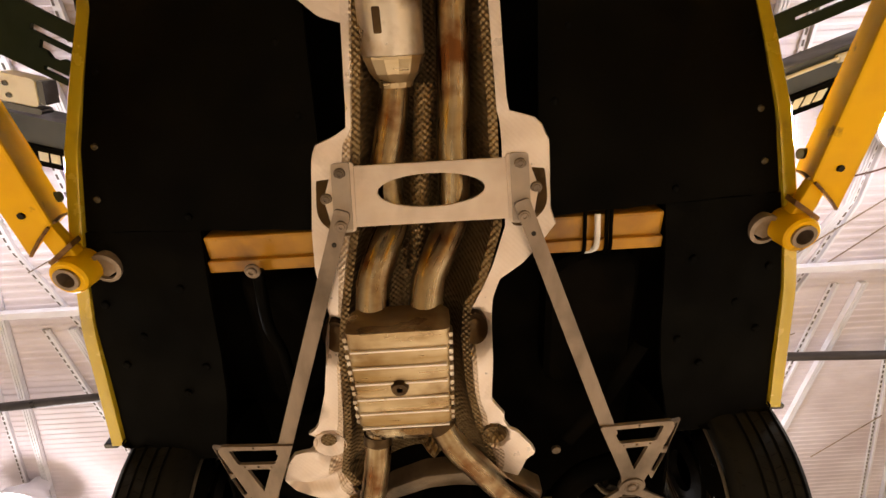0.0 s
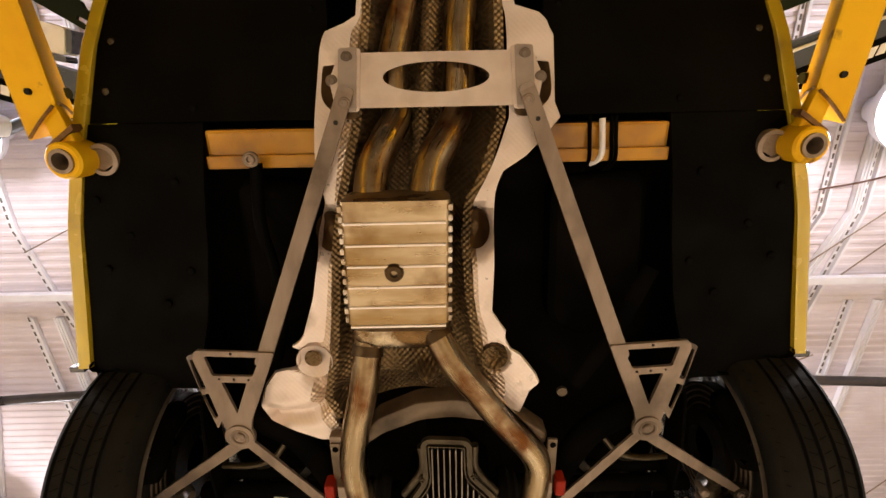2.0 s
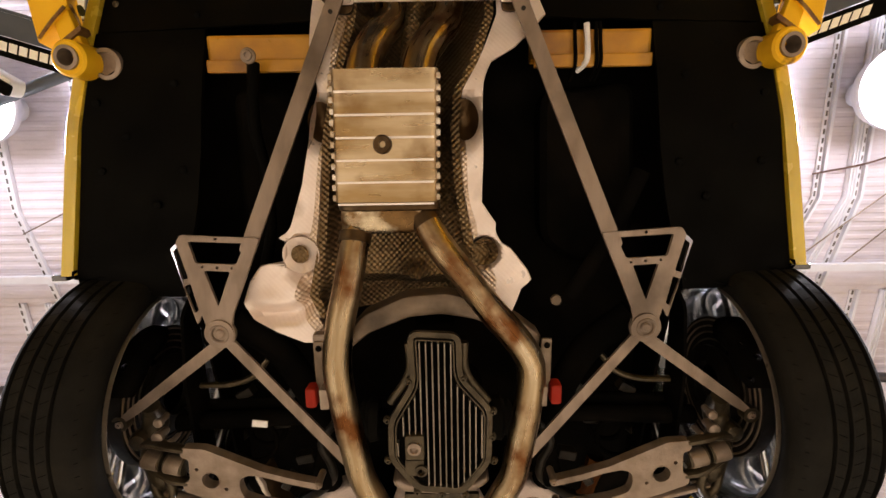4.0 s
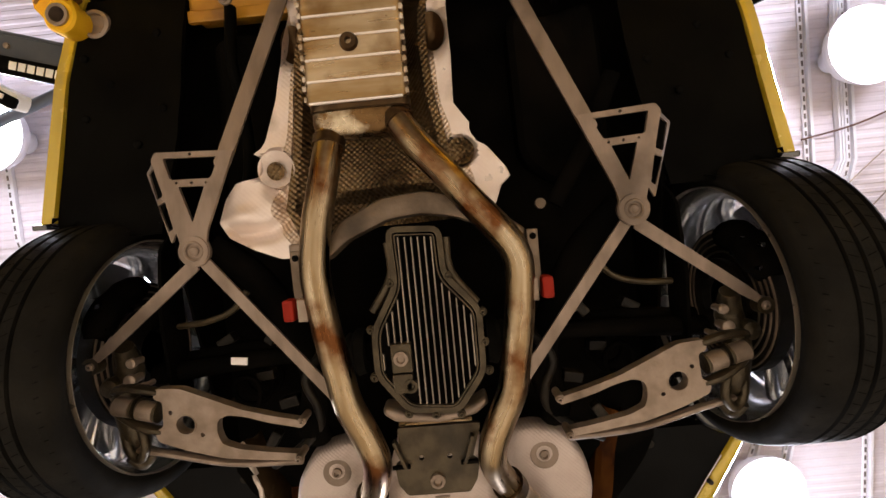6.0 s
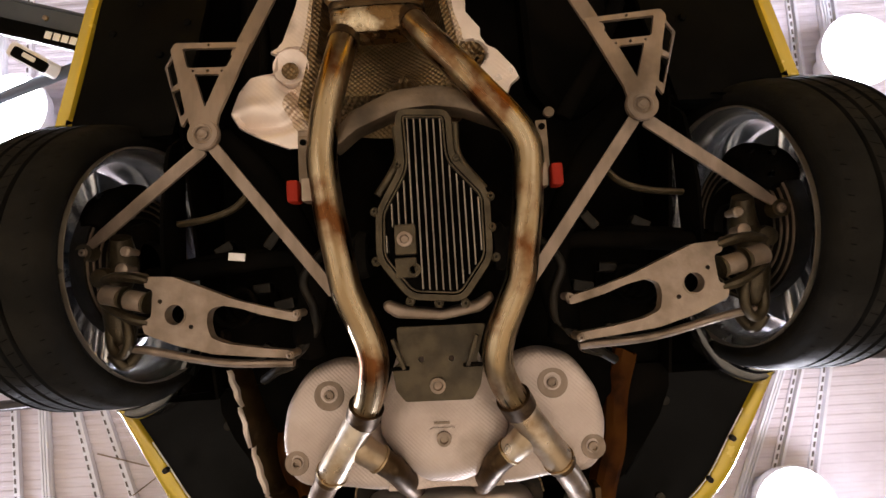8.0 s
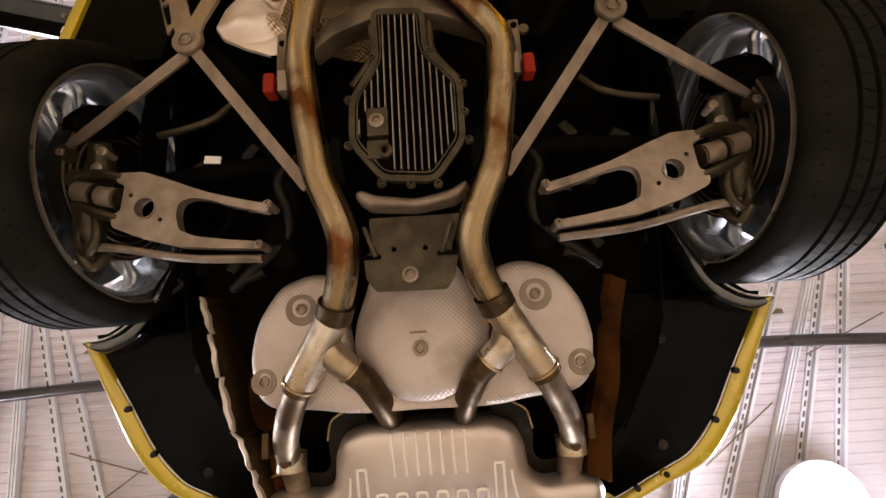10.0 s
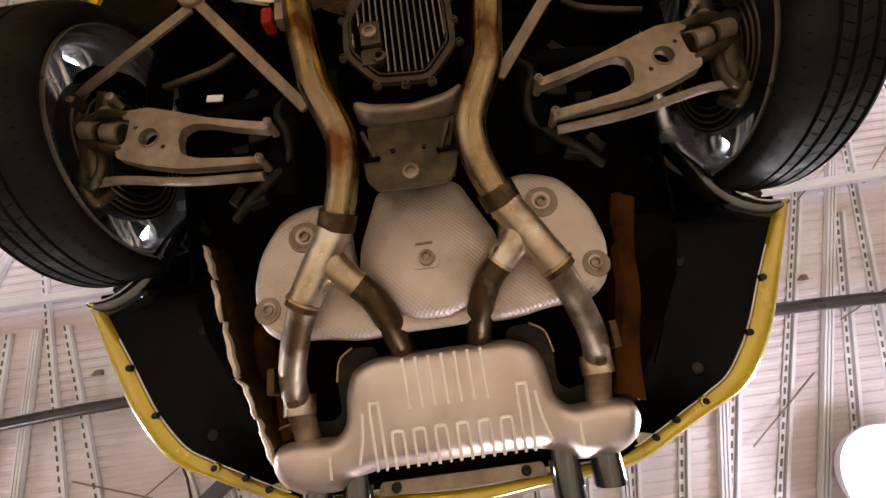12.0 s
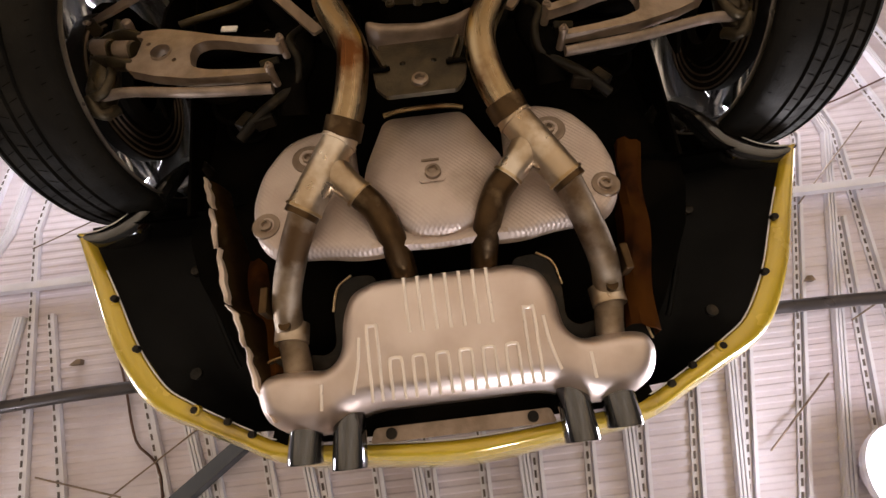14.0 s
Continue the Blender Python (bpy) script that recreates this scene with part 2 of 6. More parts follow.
def box(lo, hi, bevel=0.0, turn=None, at=None):
    return add_box(bmesh.new(), lo, hi, bevel, turn, at)


def add_lathe(bm, profile, centre, axis="x", sides=32, sign=1, closed=False):
    """profile: (along, radius) pairs, turned about an axis through the centre."""
    c, rings = Vector(centre), []
    for a, r in profile:
        ring = []
        for k in range(sides):
            t = 2 * math.pi * k / sides
            u, v = r * math.cos(t), r * math.sin(t)
            q = {"x": (sign * a, u, v), "y": (u, sign * a, v), "z": (u, v, sign * a)}[axis]
            ring.append(bm.verts.new(c + Vector(q)))
        rings.append(ring)
    pairs = list(zip(rings, rings[1:])) + ([(rings[-1], rings[0])] if closed else [])
    for r, s in pairs:
        for k in range(sides):
            bm.faces.new((r[k], r[(k + 1) % sides], s[(k + 1) % sides], s[k]))
    if not closed:
        for ring in (rings[0], rings[-1]):
            bm.faces.new(ring)
    return bm


def lathe(profile, centre, axis="x", sides=32, sign=1, closed=False):
    return add_lathe(bmesh.new(), profile, centre, axis, sides, sign, closed)


def round_path(points, radius=0.01, n=4, closed=True):
    """The polygon with rounded corners."""
    out, P = [], [Vector((p[0], p[1])) for p in points]
    for i, p in enumerate(P):
        a, b = P[i - 1] - p, P[(i + 1) % len(P)] - p
        r = min(radius, a.length * 0.45, b.length * 0.45)
        s, e = p + a.normalized() * r, p + b.normalized() * r
        for k in range(n + 1):
            t = k / n
            out.append((1 - t) ** 2 * s + 2 * t * (1 - t) * p + t * t * e)
    return out


def ring_of(cx, cy, rx, ry=None, n=20):
    return [(cx + rx * math.cos(t), cy + (ry or rx) * math.sin(t)) for t in np.linspace(0, 2 * math.pi, n, endpoint=False)]


def add_plate(bm, outline, z, thick, holes=(), cut=0):
    """A plate over an outline in plan, with holes through it; z: a height, or a function of x and y; its underside lies at z."""
    zf = z if callable(z) else (lambda x, y: z)
    loops, edges = [], []
    for loop in (outline, *holes):
        vs = [bm.verts.new((p[0], p[1], 0)) for p in loop]
        edges += [bm.edges.new((vs[i - 1], vs[i])) for i in range(len(vs))]
        loops.append(vs)
    faces = [f for f in bmesh.ops.triangle_fill(bm, use_beauty=True, use_dissolve=False, edges=edges)["geom"] if isinstance(f, bmesh.types.BMFace)]
    if cut:
        inner = list({e for f in faces for e in f.edges})
        made = bmesh.ops.subdivide_edges(bm, edges=inner, cuts=cut, use_grid_fill=True)
        faces = list({f for g in (made["geom_inner"], made["geom"]) for f in g if isinstance(f, bmesh.types.BMFace)} | {f for f in faces if f.is_valid})
    low = {v for f in faces for v in f.verts}
    up = bmesh.ops.extrude_face_region(bm, geom=faces)["geom"]
    high = {v for v in up if isinstance(v, bmesh.types.BMVert)}
    for v in high:
        v.co.z = zf(v.co.x, v.co.y) + thick
    for v in low - high:
        v.co.z = zf(v.co.x, v.co.y)
    return bm


def plate(outline, z, thick, holes=(), cut=0):
    return add_plate(bmesh.new(), outline, z, thick, holes, cut)


def strip(rows, thick=0.002):
    """A sheet from rows of 3D points, thickened upwards."""
    bm = bmesh.new()
    for lift in (0.0, thick):
        grid = [[bm.verts.new((p[0], p[1], p[2] + lift)) for p in row] for row in rows]
        for a, b in zip(grid, grid[1:]):
            for k in range(len(a) - 1):
                bm.faces.new((a[k], a[k + 1], b[k + 1], b[k]))
    bmesh.ops.remove_doubles(bm, verts=bm.verts, dist=1e-6)
    return bm


def solid_sheet(rows, thick=0.002):
    """As strip(), with its rim closed."""
    bm = bmesh.new()
    lo = [[bm.verts.new(p) for p in row] for row in rows]
    hi = [[bm.verts.new((p[0], p[1], p[2] + thick)) for p in row] for row in rows]
    for g in (lo, hi):
        for a, b in zip(g, g[1:]):
            for k in range(len(a) - 1):
                bm.faces.new((a[k], a[k + 1], b[k + 1], b[k]))
    m, n = len(lo), len(lo[0])
    rim = [(0, k) for k in range(n)] + [(i, n - 1) for i in range(1, m)] + [(m - 1, k) for k in range(n - 2, -1, -1)] + [(i, 0) for i in range(m - 2, 0, -1)]
    for (i, k), (i2, k2) in zip(rim, rim[1:] + rim[:1]):
        bm.faces.new((lo[i][k], lo[i2][k2], hi[i2][k2], hi[i][k]))
    return bm


def bolt_mesh(at, r=0.011, h=0.008, washer=True):
    """A hexagon bolt head under a surface, pointing down."""
    x, y, z = at
    bm = bmesh.new()
    if washer:
        add_lathe(bm, [(0.004, r * 1.45), (-0.001, r * 1.45), (-0.003, r * 1.25)], at, "z", 16)
    add_lathe(bm, [(0.002, r), (-h, r), (-h - 0.0015, r * 0.8), (-h - 0.0015, r * 0.45), (-h + 0.003, r * 0.4)], at, "z", 12)
    return bm


UNDER = [(-2.6, 2.14), (-1.6, 2.02), (-1.15, 1.9), (-0.9, 1.81), (-0.7, 1.77), (-0.35, 1.73), (0, 1.72), (0.2, 1.73), (0.35, 1.85), (0.55, 1.92), (0.8, 2.12)]


def under(y):
    """The height of the car's underside along its length."""
    return lerp(UNDER, y)


# ---- the workshop ----
# Floor and walls are unseen: tan to warm the bounce, dark for metal reflections.
tagged(part("floor", box((-6, -6, -0.2), (6, 6, 0.0)), CONCRETE), "polished tan concrete workshop floor, unseen", "floor", kind="structure")
for nm, lo, hi in (("wall_north", (-6.2, 6, -0.2), (6.2, 6.2, CEIL + 0.2)), ("wall_south", (-6.2, -6.2, -0.2), (6.2, -6, CEIL + 0.2)),
                   ("wall_east", (6, -6, -0.2), (6.2, 6, CEIL + 0.2)), ("wall_west", (-6.2, -6, -0.2), (-6, 6, CEIL + 0.2))):
    tagged(part(nm, box(lo, hi), WALL), "plain dark workshop wall, unseen", "wall", kind="structure")


def ceiling_mesh():
    """Corrugated deck with its ridges across, one sheet with a flat top."""
    bm = bmesh.new()
    pitch, amp = 0.046, 0.0038
    n = int(12 / pitch)
    prof = []
    for i in range(n):
        y = -6 + i * pitch
        prof += [(y, 0), (y + pitch * 0.36, 0), (y + pitch * 0.5, amp), (y + pitch * 0.86, amp)]
    prof.append((6, 0))
    rows = [[bm.verts.new((x, y, CEIL + z)) for y, z in prof] for x in (-6, -3, 0, 3, 6)]
    for a, b in zip(rows, rows[1:]):
        for k in range(len(prof) - 1):
            bm.faces.new((a[k], a[k + 1], b[k + 1], b[k]))
    add_box(bm, (-6, -6, CEIL + 0.03), (6, 6, CEIL + 0.12))
    return bm


tagged(part("ceiling", ceiling_mesh(), DECK), "white corrugated metal deck ceiling, dusty", "ceiling", kind="structure")


def splay(x0, y):
    """The ceiling's ribs run lengthwise and draw together towards the rear in the middle bay."""
    k = lerp([(0.0, 0.23), (2.05, 0.23), (2.45, -0.12), (6.0, -0.05)], abs(x0))
    return x0 * (1 - k * max(0.0, min(y, 2.2) + 0.5))


def add_rail(bm, x0, off, half_w, z0, z1, y0=-6.0, y1=6.0):
    """A flat bar along one of the ceiling's lengthwise lines."""
    rings = []
    for y in (y0, -0.5, 2.2, y1):
        if y0 <= y <= y1:
            x = splay(x0, y) + off
            rings.append([bm.verts.new((x + dx, y, z)) for dx, z in ((-half_w, z0), (half_w, z0), (half_w, z1), (-half_w, z1))])
    for a, b in zip(rings, rings[1:]):
        for k in range(4):
            bm.faces.new((a[k], a[(k + 1) % 4], b[(k + 1) % 4], b[k]))
    bm.faces.new(rings[0])
    bm.faces.new(rings[-1])


def purlin(x0, wide, y0=-6.0):
    """A white rib along the ceiling, a row of dark punched slots beside it, and a broad channel on every other one."""
    bm = bmesh.new()
    add_rail(bm, x0, 0.0, 0.007, CEIL - 0.02, CEIL - 0.001, y0)
    add_rail(bm, x0, -0.026, 0.011, CEIL - 0.008, CEIL - 0.001, y0)
    ob = tagged(part("ceiling_purlin", bm, WHITEPAINT), "white painted steel purlin with slotted flange", "purlin", "ceiling purlins", "structure")
    if wide:
        ch = bmesh.new()
        for dx in (-0.015, 0.0, 0.015):
            add_rail(ch, x0, 0.145 + dx, 0.005, CEIL - 0.028, CEIL - 0.012, y0)
        add_rail(ch, x0, 0.145, 0.022, CEIL - 0.014, CEIL - 0.001, y0)
        part("channel", ch, WHITEPAINT, ob, "white ribbed channel")
    sl = bmesh.new()
    y = max(-2.6, y0)
    while y < 3.2:
        x = splay(x0, y) - 0.026
        x1 = splay(x0, y + 0.026) - 0.026
        vs = [[sl.verts.new((xx + dx, yy, z)) for xx, yy, dx in ((x, y, -0.0045), (x, y, 0.0045), (x1, y + 0.026, 0.0045), (x1, y + 0.026, -0.0045))] for z in (CEIL - 0.0108, CEIL - 0.0085)]
        for ring in vs:
            sl.faces.new(ring)
        for k in range(4):
            sl.faces.new((vs[0][k], vs[0][(k + 1) % 4], vs[1][(k + 1) % 4], vs[1][k]))
        y += 0.044
    part("slot_row", sl, DECKSLOT, ob, "dark punched slots")


for k in range(-12, 13):
    purlin(k * 0.31 + 0.1 * (abs(k) < 7), k % 2 == 0)
for x0 in (-2.28, -2.12, 2.12, 2.28):
    purlin(x0, abs(x0) > 2.2, 0.0)

tagged(part("ceiling_cross_bar", box((-6, -0.162, CEIL - 0.075), (6, -0.122, CEIL - 0.036), 0.004), WHITEPAINT),
       "white painted steel bar across the ceiling", "bar", "ceiling cross bars", "structure")
half_run = [(0.0, 0.44), (1.4, 0.425), (2.2, 0.455), (3.2, 0.5), (6.0, 0.56)]
run = [(-x, y, CEIL - 0.1) for x, y in half_run[::-1]] + [(x, y, CEIL - 0.1) for x, y in half_run[1:]]
cond = part("ceiling_pipe", tube(run, 0.027, sides=16), PIPEGREY, smooth=True)
tagged(cond, "dark steel service pipe under the ceiling, slightly bowed", "pipe", kind="structure")
for x, y in ((-1.736, 0.262), (1.627, 0.292)):
    bm = plate([(x - 0.035, y + 0.012), (x - 0.02, y - 0.002), (x - 0.008, y - 0.012), (x + 0.012, y - 0.012), (x + 0.016, y + 0.012)], CEIL - 0.03, 0.024)
    tagged(part("pipe_bracket", bm, STRAP), "small grey bracket that holds the service pipe", "bracket", "pipe brackets", "structure")
strut = box((-0.93, 0.70, CEIL - 0.09), (-0.87, 2.0, CEIL - 0.03), 0.004, Matrix.Rotation(0.93, 3, "Z"), (-0.9, 0.7, CEIL - 0.06))
tagged(part("ceiling_strut", strut, LIFTBLUE), "dark blue-grey diagonal steel strut under the ceiling", "strut", kind="structure")
for pts in (((-1.655, 0.05, CEIL - 0.012), (-1.526, 0.31, CEIL - 0.02), (-1.484, 0.414, CEIL - 0.014), (-1.391, 0.632, CEIL - 0.018), (-1.24, 0.856, CEIL - 0.012), (-1.2, 1.7, CEIL - 0.014)),
            ((1.9, -0.62, CEIL - 0.02), (2.2, -0.68, CEIL - 0.03), (2.6, -0.82, CEIL - 0.016))):
    tagged(part("ceiling_cable", tube(pts, 0.005, sides=8), CABLE, smooth=True), "thin brown cable hanging along the ceiling", "cable", kind="structure")
for a, b in (((2.3, -0.53), (1.75, -0.085)), ((2.5, -0.5), (2.08, -0.12)), ((-1.6, 0.94), (-1.05, 0.57)), ((-1.78, 0.73), (-1.4, 0.84)), ((-1.75, -0.56), (-2.15, -0.38)), ((2.95, 1.1), (2.6, 1.5)), ((1.7, 0.5), (2.1, 0.33)), ((1.15, 0.95), (1.5, 0.7))):
    tagged(part("ceiling_brace_rod", tube([(*a, CEIL - 0.03), (*b, CEIL - 0.03)], 0.0035, sides=8, steps=0), STRAP, smooth=True), "thin grey diagonal brace rod under the deck", "rod", "ceiling brace rods", "structure")


def ceiling_lamp(x, y):
    """A round high-bay lamp, seen ones and added unseen ones alike: spun reflector, ring and glowing glass."""
    z = CEIL - 0.2
    lamp = thing("ceiling_lamp", (x, y, z + 0.17), "round white high-bay ceiling lamp, switched on", "ceiling lamp", "high-bay lamps")
    part("reflector", lathe([(0.0, 0.17), (0.05, 0.16), (0.10, 0.11), (0.14, 0.07), (0.19, 0.06)], (x, y, z), "z", 32), WHITEPAINT, lamp, smooth=True)
    part("trim_ring", lathe([(-0.008, 0.18), (0.008, 0.18), (0.008, 0.16), (-0.008, 0.16)], (x, y, z), "z", 32, closed=True), WHITEPAINT, lamp)
    part("glass", lathe([(-0.004, 0.158), (-0.03, 0.11), (-0.04, 0.04)], (x, y, z), "z", 28), LAMPGLASS, lamp, "glowing frosted glass", True)
    for kind, share, low in (("AREA", 1.0, 0.05), ("POINT", 0.26, 0.2)):
        data = bpy.data.lights.new("lamp_light", kind)
        data.energy, data.color = LAMP_WATTS * share, (0.93, 0.91, 1.0)
        if kind == "AREA":
            data.shape, data.size = "DISK", 0.36
        else:
            data.shadow_soft_size = 0.15
        lo = new("lamp_light", data)
        lo.location = (x, y, z - low)
        lo.parent = lamp
        lo.matrix_parent_inverse = Matrix.Translation(-Vector(lamp.location))


# Three seen lamps, then four added out of view for more light.
for x, y in ((2.07, -1.0), (-2.07, -1.0), (1.5, 1.08), (-2.9, 1.3), (4.7, -0.5), (-4.8, 0.1), (0.4, 3.1)):
    ceiling_lamp(x, y)

# ---- the two-post lift ----
lift = thing("car_lift", (0, -2.1, 0.0), "yellow two-post car lift with dark overhead beam", "car lift")


def lift_arm(s):
    """A telescopic arm: leaning boxed sleeve with a slanted mouth, a tongue with a bored end, and a round pad."""
    tip = Vector((s * 0.822, -0.955, 1.912))

    def prism(near, far, bevel=0.006):
        """A closed beam between two four-cornered ends, with its edges broken."""
        bm = bmesh.new()
        rings = [[bm.verts.new((s * x, y, z)) for x, y, z in end] for end in (near, far)]
        for k in range(4):
            bm.faces.new((rings[0][k], rings[0][(k + 1) % 4], rings[1][(k + 1) % 4], rings[1][k]))
        bm.faces.new(rings[0])
        bm.faces.new(rings[1])
        bmesh.ops.recalc_face_normals(bm, faces=bm.faces)
        bmesh.ops.bevel(bm, geom=list(bm.edges), offset=bevel, segments=2, affect="EDGES", profile=0.6)
        return bm

    arm = part("lift_arm", prism([(0.822, -1.075, 1.90), (0.908, -0.995, 1.90), (0.975, -1.0, 2.045), (0.902, -1.05, 2.045)],
                                 [(0.885, -2.05, 1.88), (0.985, -2.05, 1.88), (1.09, -2.05, 2.03), (1.01, -2.05, 2.03)], 0.009),
               LIFTPAINT, lift, "yellow boxed steel arm with chipped paint")
    part("side_fin", prism([(0.925, -1.14, 2.035), (0.932, -1.14, 2.035), (0.952, -1.16, 2.08), (0.945, -1.16, 2.08)],
                           [(1.028, -2.04, 2.02), (1.035, -2.04, 2.02), (1.055, -2.04, 2.07), (1.048, -2.04, 2.07)], 0.002), LIFTPAINT, arm)
    for u, v in (((0.824, -1.076, 1.91), (0.898, -1.052, 2.03)), ((0.83, -1.07, 1.898), (0.9, -1.004, 1.898))):
        part("weld_bead", tube([(s * u[0], *u[1:]), (s * (u[0] + v[0]) / 2, (u[1] + v[1]) / 2 - 0.003, (u[2] + v[2]) / 2), (s * v[0], *v[1:])], 0.0035, sides=8), RUST, arm, "rusty weld bead", True)
    part("tongue", prism([(0.806, -0.985, 1.905), (0.85, -0.955, 1.905), (0.854, -0.955, 1.94), (0.81, -0.985, 1.94)],
                         [(0.85, -1.12, 1.912), (0.89, -1.12, 1.912), (0.9, -1.12, 1.95), (0.868, -1.12, 1.95)]), LIFTPAINT, arm)
    part("tongue_stop", prism([(0.80, -1.02, 1.898), (0.868, -0.975, 1.898), (0.875, -0.978, 1.94), (0.81, -1.02, 1.94)],
                              [(0.802, -1.032, 1.898), (0.872, -0.986, 1.898), (0.879, -0.988, 1.94), (0.812, -1.032, 1.94)], 0.002), RUST, arm, "rusty stop plate")
    part("bored_end", lathe([(-0.04, 0.036), (-0.035, 0.041), (0.035, 0.041), (0.04, 0.038), (0.04, 0.025), (-0.04, 0.025)], tip, "z", 28, closed=True), LIFTPAINT, arm, smooth=True)
    part("bore_sleeve", lathe([(-0.046, 0.027), (0.03, 0.027), (0.03, 0.019), (-0.046, 0.019)], tip, "z", 24, closed=True), ALLOY, arm, "bare steel sleeve", True)
    p = tip + Vector((-s * 0.05, 0.004, 0.017))
    part("pad_disc", lathe([(0.02, 0.036), (0.0, 0.038), (-0.01, 0.036), (-0.012, 0.027), (-0.004, 0.025), (-0.004, 0.01)], p, "z", 28), ALLOY, arm, "bare steel pad disc", True)
    part("rubber_pad", lathe([(0.055, 0.042), (0.03, 0.048), (0.02, 0.048)], p, "z", 28), RUBBER, arm, "black rubber pad", True)
    part("stop_bolt", lathe([(-0.012, 0.008), (-0.012, 0.013), (0.006, 0.013)], (s * 0.888, -1.1, 2.015), "x", 10), IRON, arm, "dark stop bolt")
    part("grub_screw", lathe([(-0.006, 0.007), (0.004, 0.008)], (s * 0.872, -1.1, 1.899), "z", 10), IRON, arm)
    # column and carriage
    col = bmesh.new()
    add_box(col, (s * 1.36 - 0.16, -2.28, 0), (s * 1.36 + 0.16, -1.98, 2.78), 0.02)
    column = part("column", col, LIFTPAINT, lift, "yellow steel lift column")
    part("base_plate", box((s * 1.36 - 0.25, -2.4, 0.0), (s * 1.36 + 0.25, -1.86, 0.025), 0.005), LIFTPAINT, column)
    part("carriage", box((s * 1.06 - 0.17, -2.25, 1.6), (s * 1.06 + 0.17, -1.95, 2.1), 0.02), LIFTPAINT, lift, "yellow carriage block")


for s in (-1, 1):
    lift_arm(s)

# The overhead beam, bent back towards both ends, with its lettering strip.
beam_z = 2.55


def beam_line(x):
    """Middle line of the bent beam."""
    return -1.165 - 0.33 * (abs(x) - 1.27) - 0.022 * x


def bent_bar(off0, off1, z0, z1, name, material, parent, label, reach=2.3):
    bm, rings = bmesh.new(), []
    for x in (-reach, -1.3, -0.75, 0.75, 1.3, reach):
        y = beam_line(x)
        rings.append([bm.verts.new(v) for v in ((x, y + off0, z0), (x, y + off1, z0), (x, y + off1, z1), (x, y + off0, z1))])
    for p, q in zip(rings, rings[1:]):
        for k in range(4):
            bm.faces.new((p[k], p[(k + 1) % 4], q[(k + 1) % 4], q[k]))
    bm.faces.new(rings[0])
    bm.faces.new(rings[-1])
    bmesh.ops.recalc_face_normals(bm, faces=bm.faces)
    return part(name, bm, material, parent, label)


beam = bent_bar(-0.045, 0.042, beam_z, beam_z + 0.14, "overhead_beam", LIFTBLUE, lift, "dark blue-grey steel overhead beam")
bent_bar(0.044, 0.118, beam_z - 0.014, beam_z + 0.012, "lettering_strip", BLACK, beam, "black strip")
bent_bar(-0.058, -0.046, beam_z - 0.004, beam_z + 0.02, "beam_flange", LIFTBLUE, beam, "")
for s in (-1, 1):
    for k in range(11):
        if k == 6:
            continue
        x0, w = s * (1.59 - k * 0.036), 0.028
        y0 = beam_line(x0) + 0.062
        bm = bmesh.new()
        vs = []
        for dz in (-0.0145, -0.0165):
            vs.append([bm.verts.new((x0 + dx, y0 + dy - 0.33 * s * dx, beam_z + dz)) for dx, dy in ((-w / 2, 0), (w / 2, 0), (w / 2 - 0.01, 0.034), (-w / 2 - 0.01, 0.034))])
        bm.faces.new(vs[0])
        bm.faces.new(vs[1])
        for q in range(4):
            bm.faces.new((vs[0][q], vs[0][(q + 1) % 4], vs[1][(q + 1) % 4], vs[1][q]))
        part("lettering_bar", bm, CAPTION, beam, "white lettering bar")
    part("edge_bolt", lathe([(0.002, 0.012), (-0.008, 0.011), (-0.01, 0.005)], (s * 1.62, beam_line(s * 1.62), beam_z), "z", 12), ALLOY, beam)


def tilted(pts, x, y, degrees):
    """Turns plan points about a corner."""
    c, n = math.cos(math.radians(degrees)), math.sin(math.radians(degrees))
    return [(x + u * c - v * n, y + u * n + v * c) for u, v in pts]


def slab(x, y, degrees, w, h, z, thick, r=0.012):
    return plate(round_path(tilted([(0, 0), (w, 0), (w, h), (0, h)], x, y, degrees), r), z, thick, [])


part("motor_housing", slab(-1.358, -1.36, 16, 0.118, 0.088, beam_z - 0.03, 0.06, 0.014), WHITEPLASTIC, beam, "white plastic motor housing")
part("housing_side", slab(-1.242, -1.325, 16, 0.018, 0.076, beam_z - 0.028, 0.06, 0.005), GLOSSBLACK, beam, "black housing side")
part("housing_foot", slab(-1.382, -1.272, 16, 0.125, 0.02, beam_z - 0.034, 0.05, 0.008), GLOSSBLACK, beam, "black housing foot")
for u, v in ((0.045, 0.03), (0.05, 0.066)):
    (px, py), = tilted([(u - 0.015, v)], -1.358, -1.36, 16)
    part("housing_screw", lathe([(0.0, 0.009), (-0.006, 0.008), (-0.007, 0.003)], (px, py, beam_z - 0.03), "z", 10), GLOSSBLACK, beam)
part("hose", tube([(1.05, -1.145, beam_z - 0.012), (1.237, -1.211, beam_z - 0.014), (1.347, -1.249, beam_z - 0.016), (1.8, -1.40, beam_z - 0.012)], 0.006, sides=10), WHITEPLASTIC, beam, "pale hydraulic hose", True)
part("hose_coupling", tube([(1.352, -1.25, beam_z - 0.016), (1.392, -1.262, beam_z - 0.016)], 0.014, sides=14, steps=0), WHITEPLASTIC, beam, "white hose coupling", True)
light_case = part("work_light", slab(-1.71, -1.125, 32, 0.185, 0.066, beam_z - 0.05, 0.06, 0.02), WHITEPLASTIC, beam, "white framed light housing")
part("work_light_lens", slab(-1.695, -1.098, 32, 0.165, 0.046, beam_z - 0.056, 0.01, 0.014), BLACK, light_case, "dark lens frame")
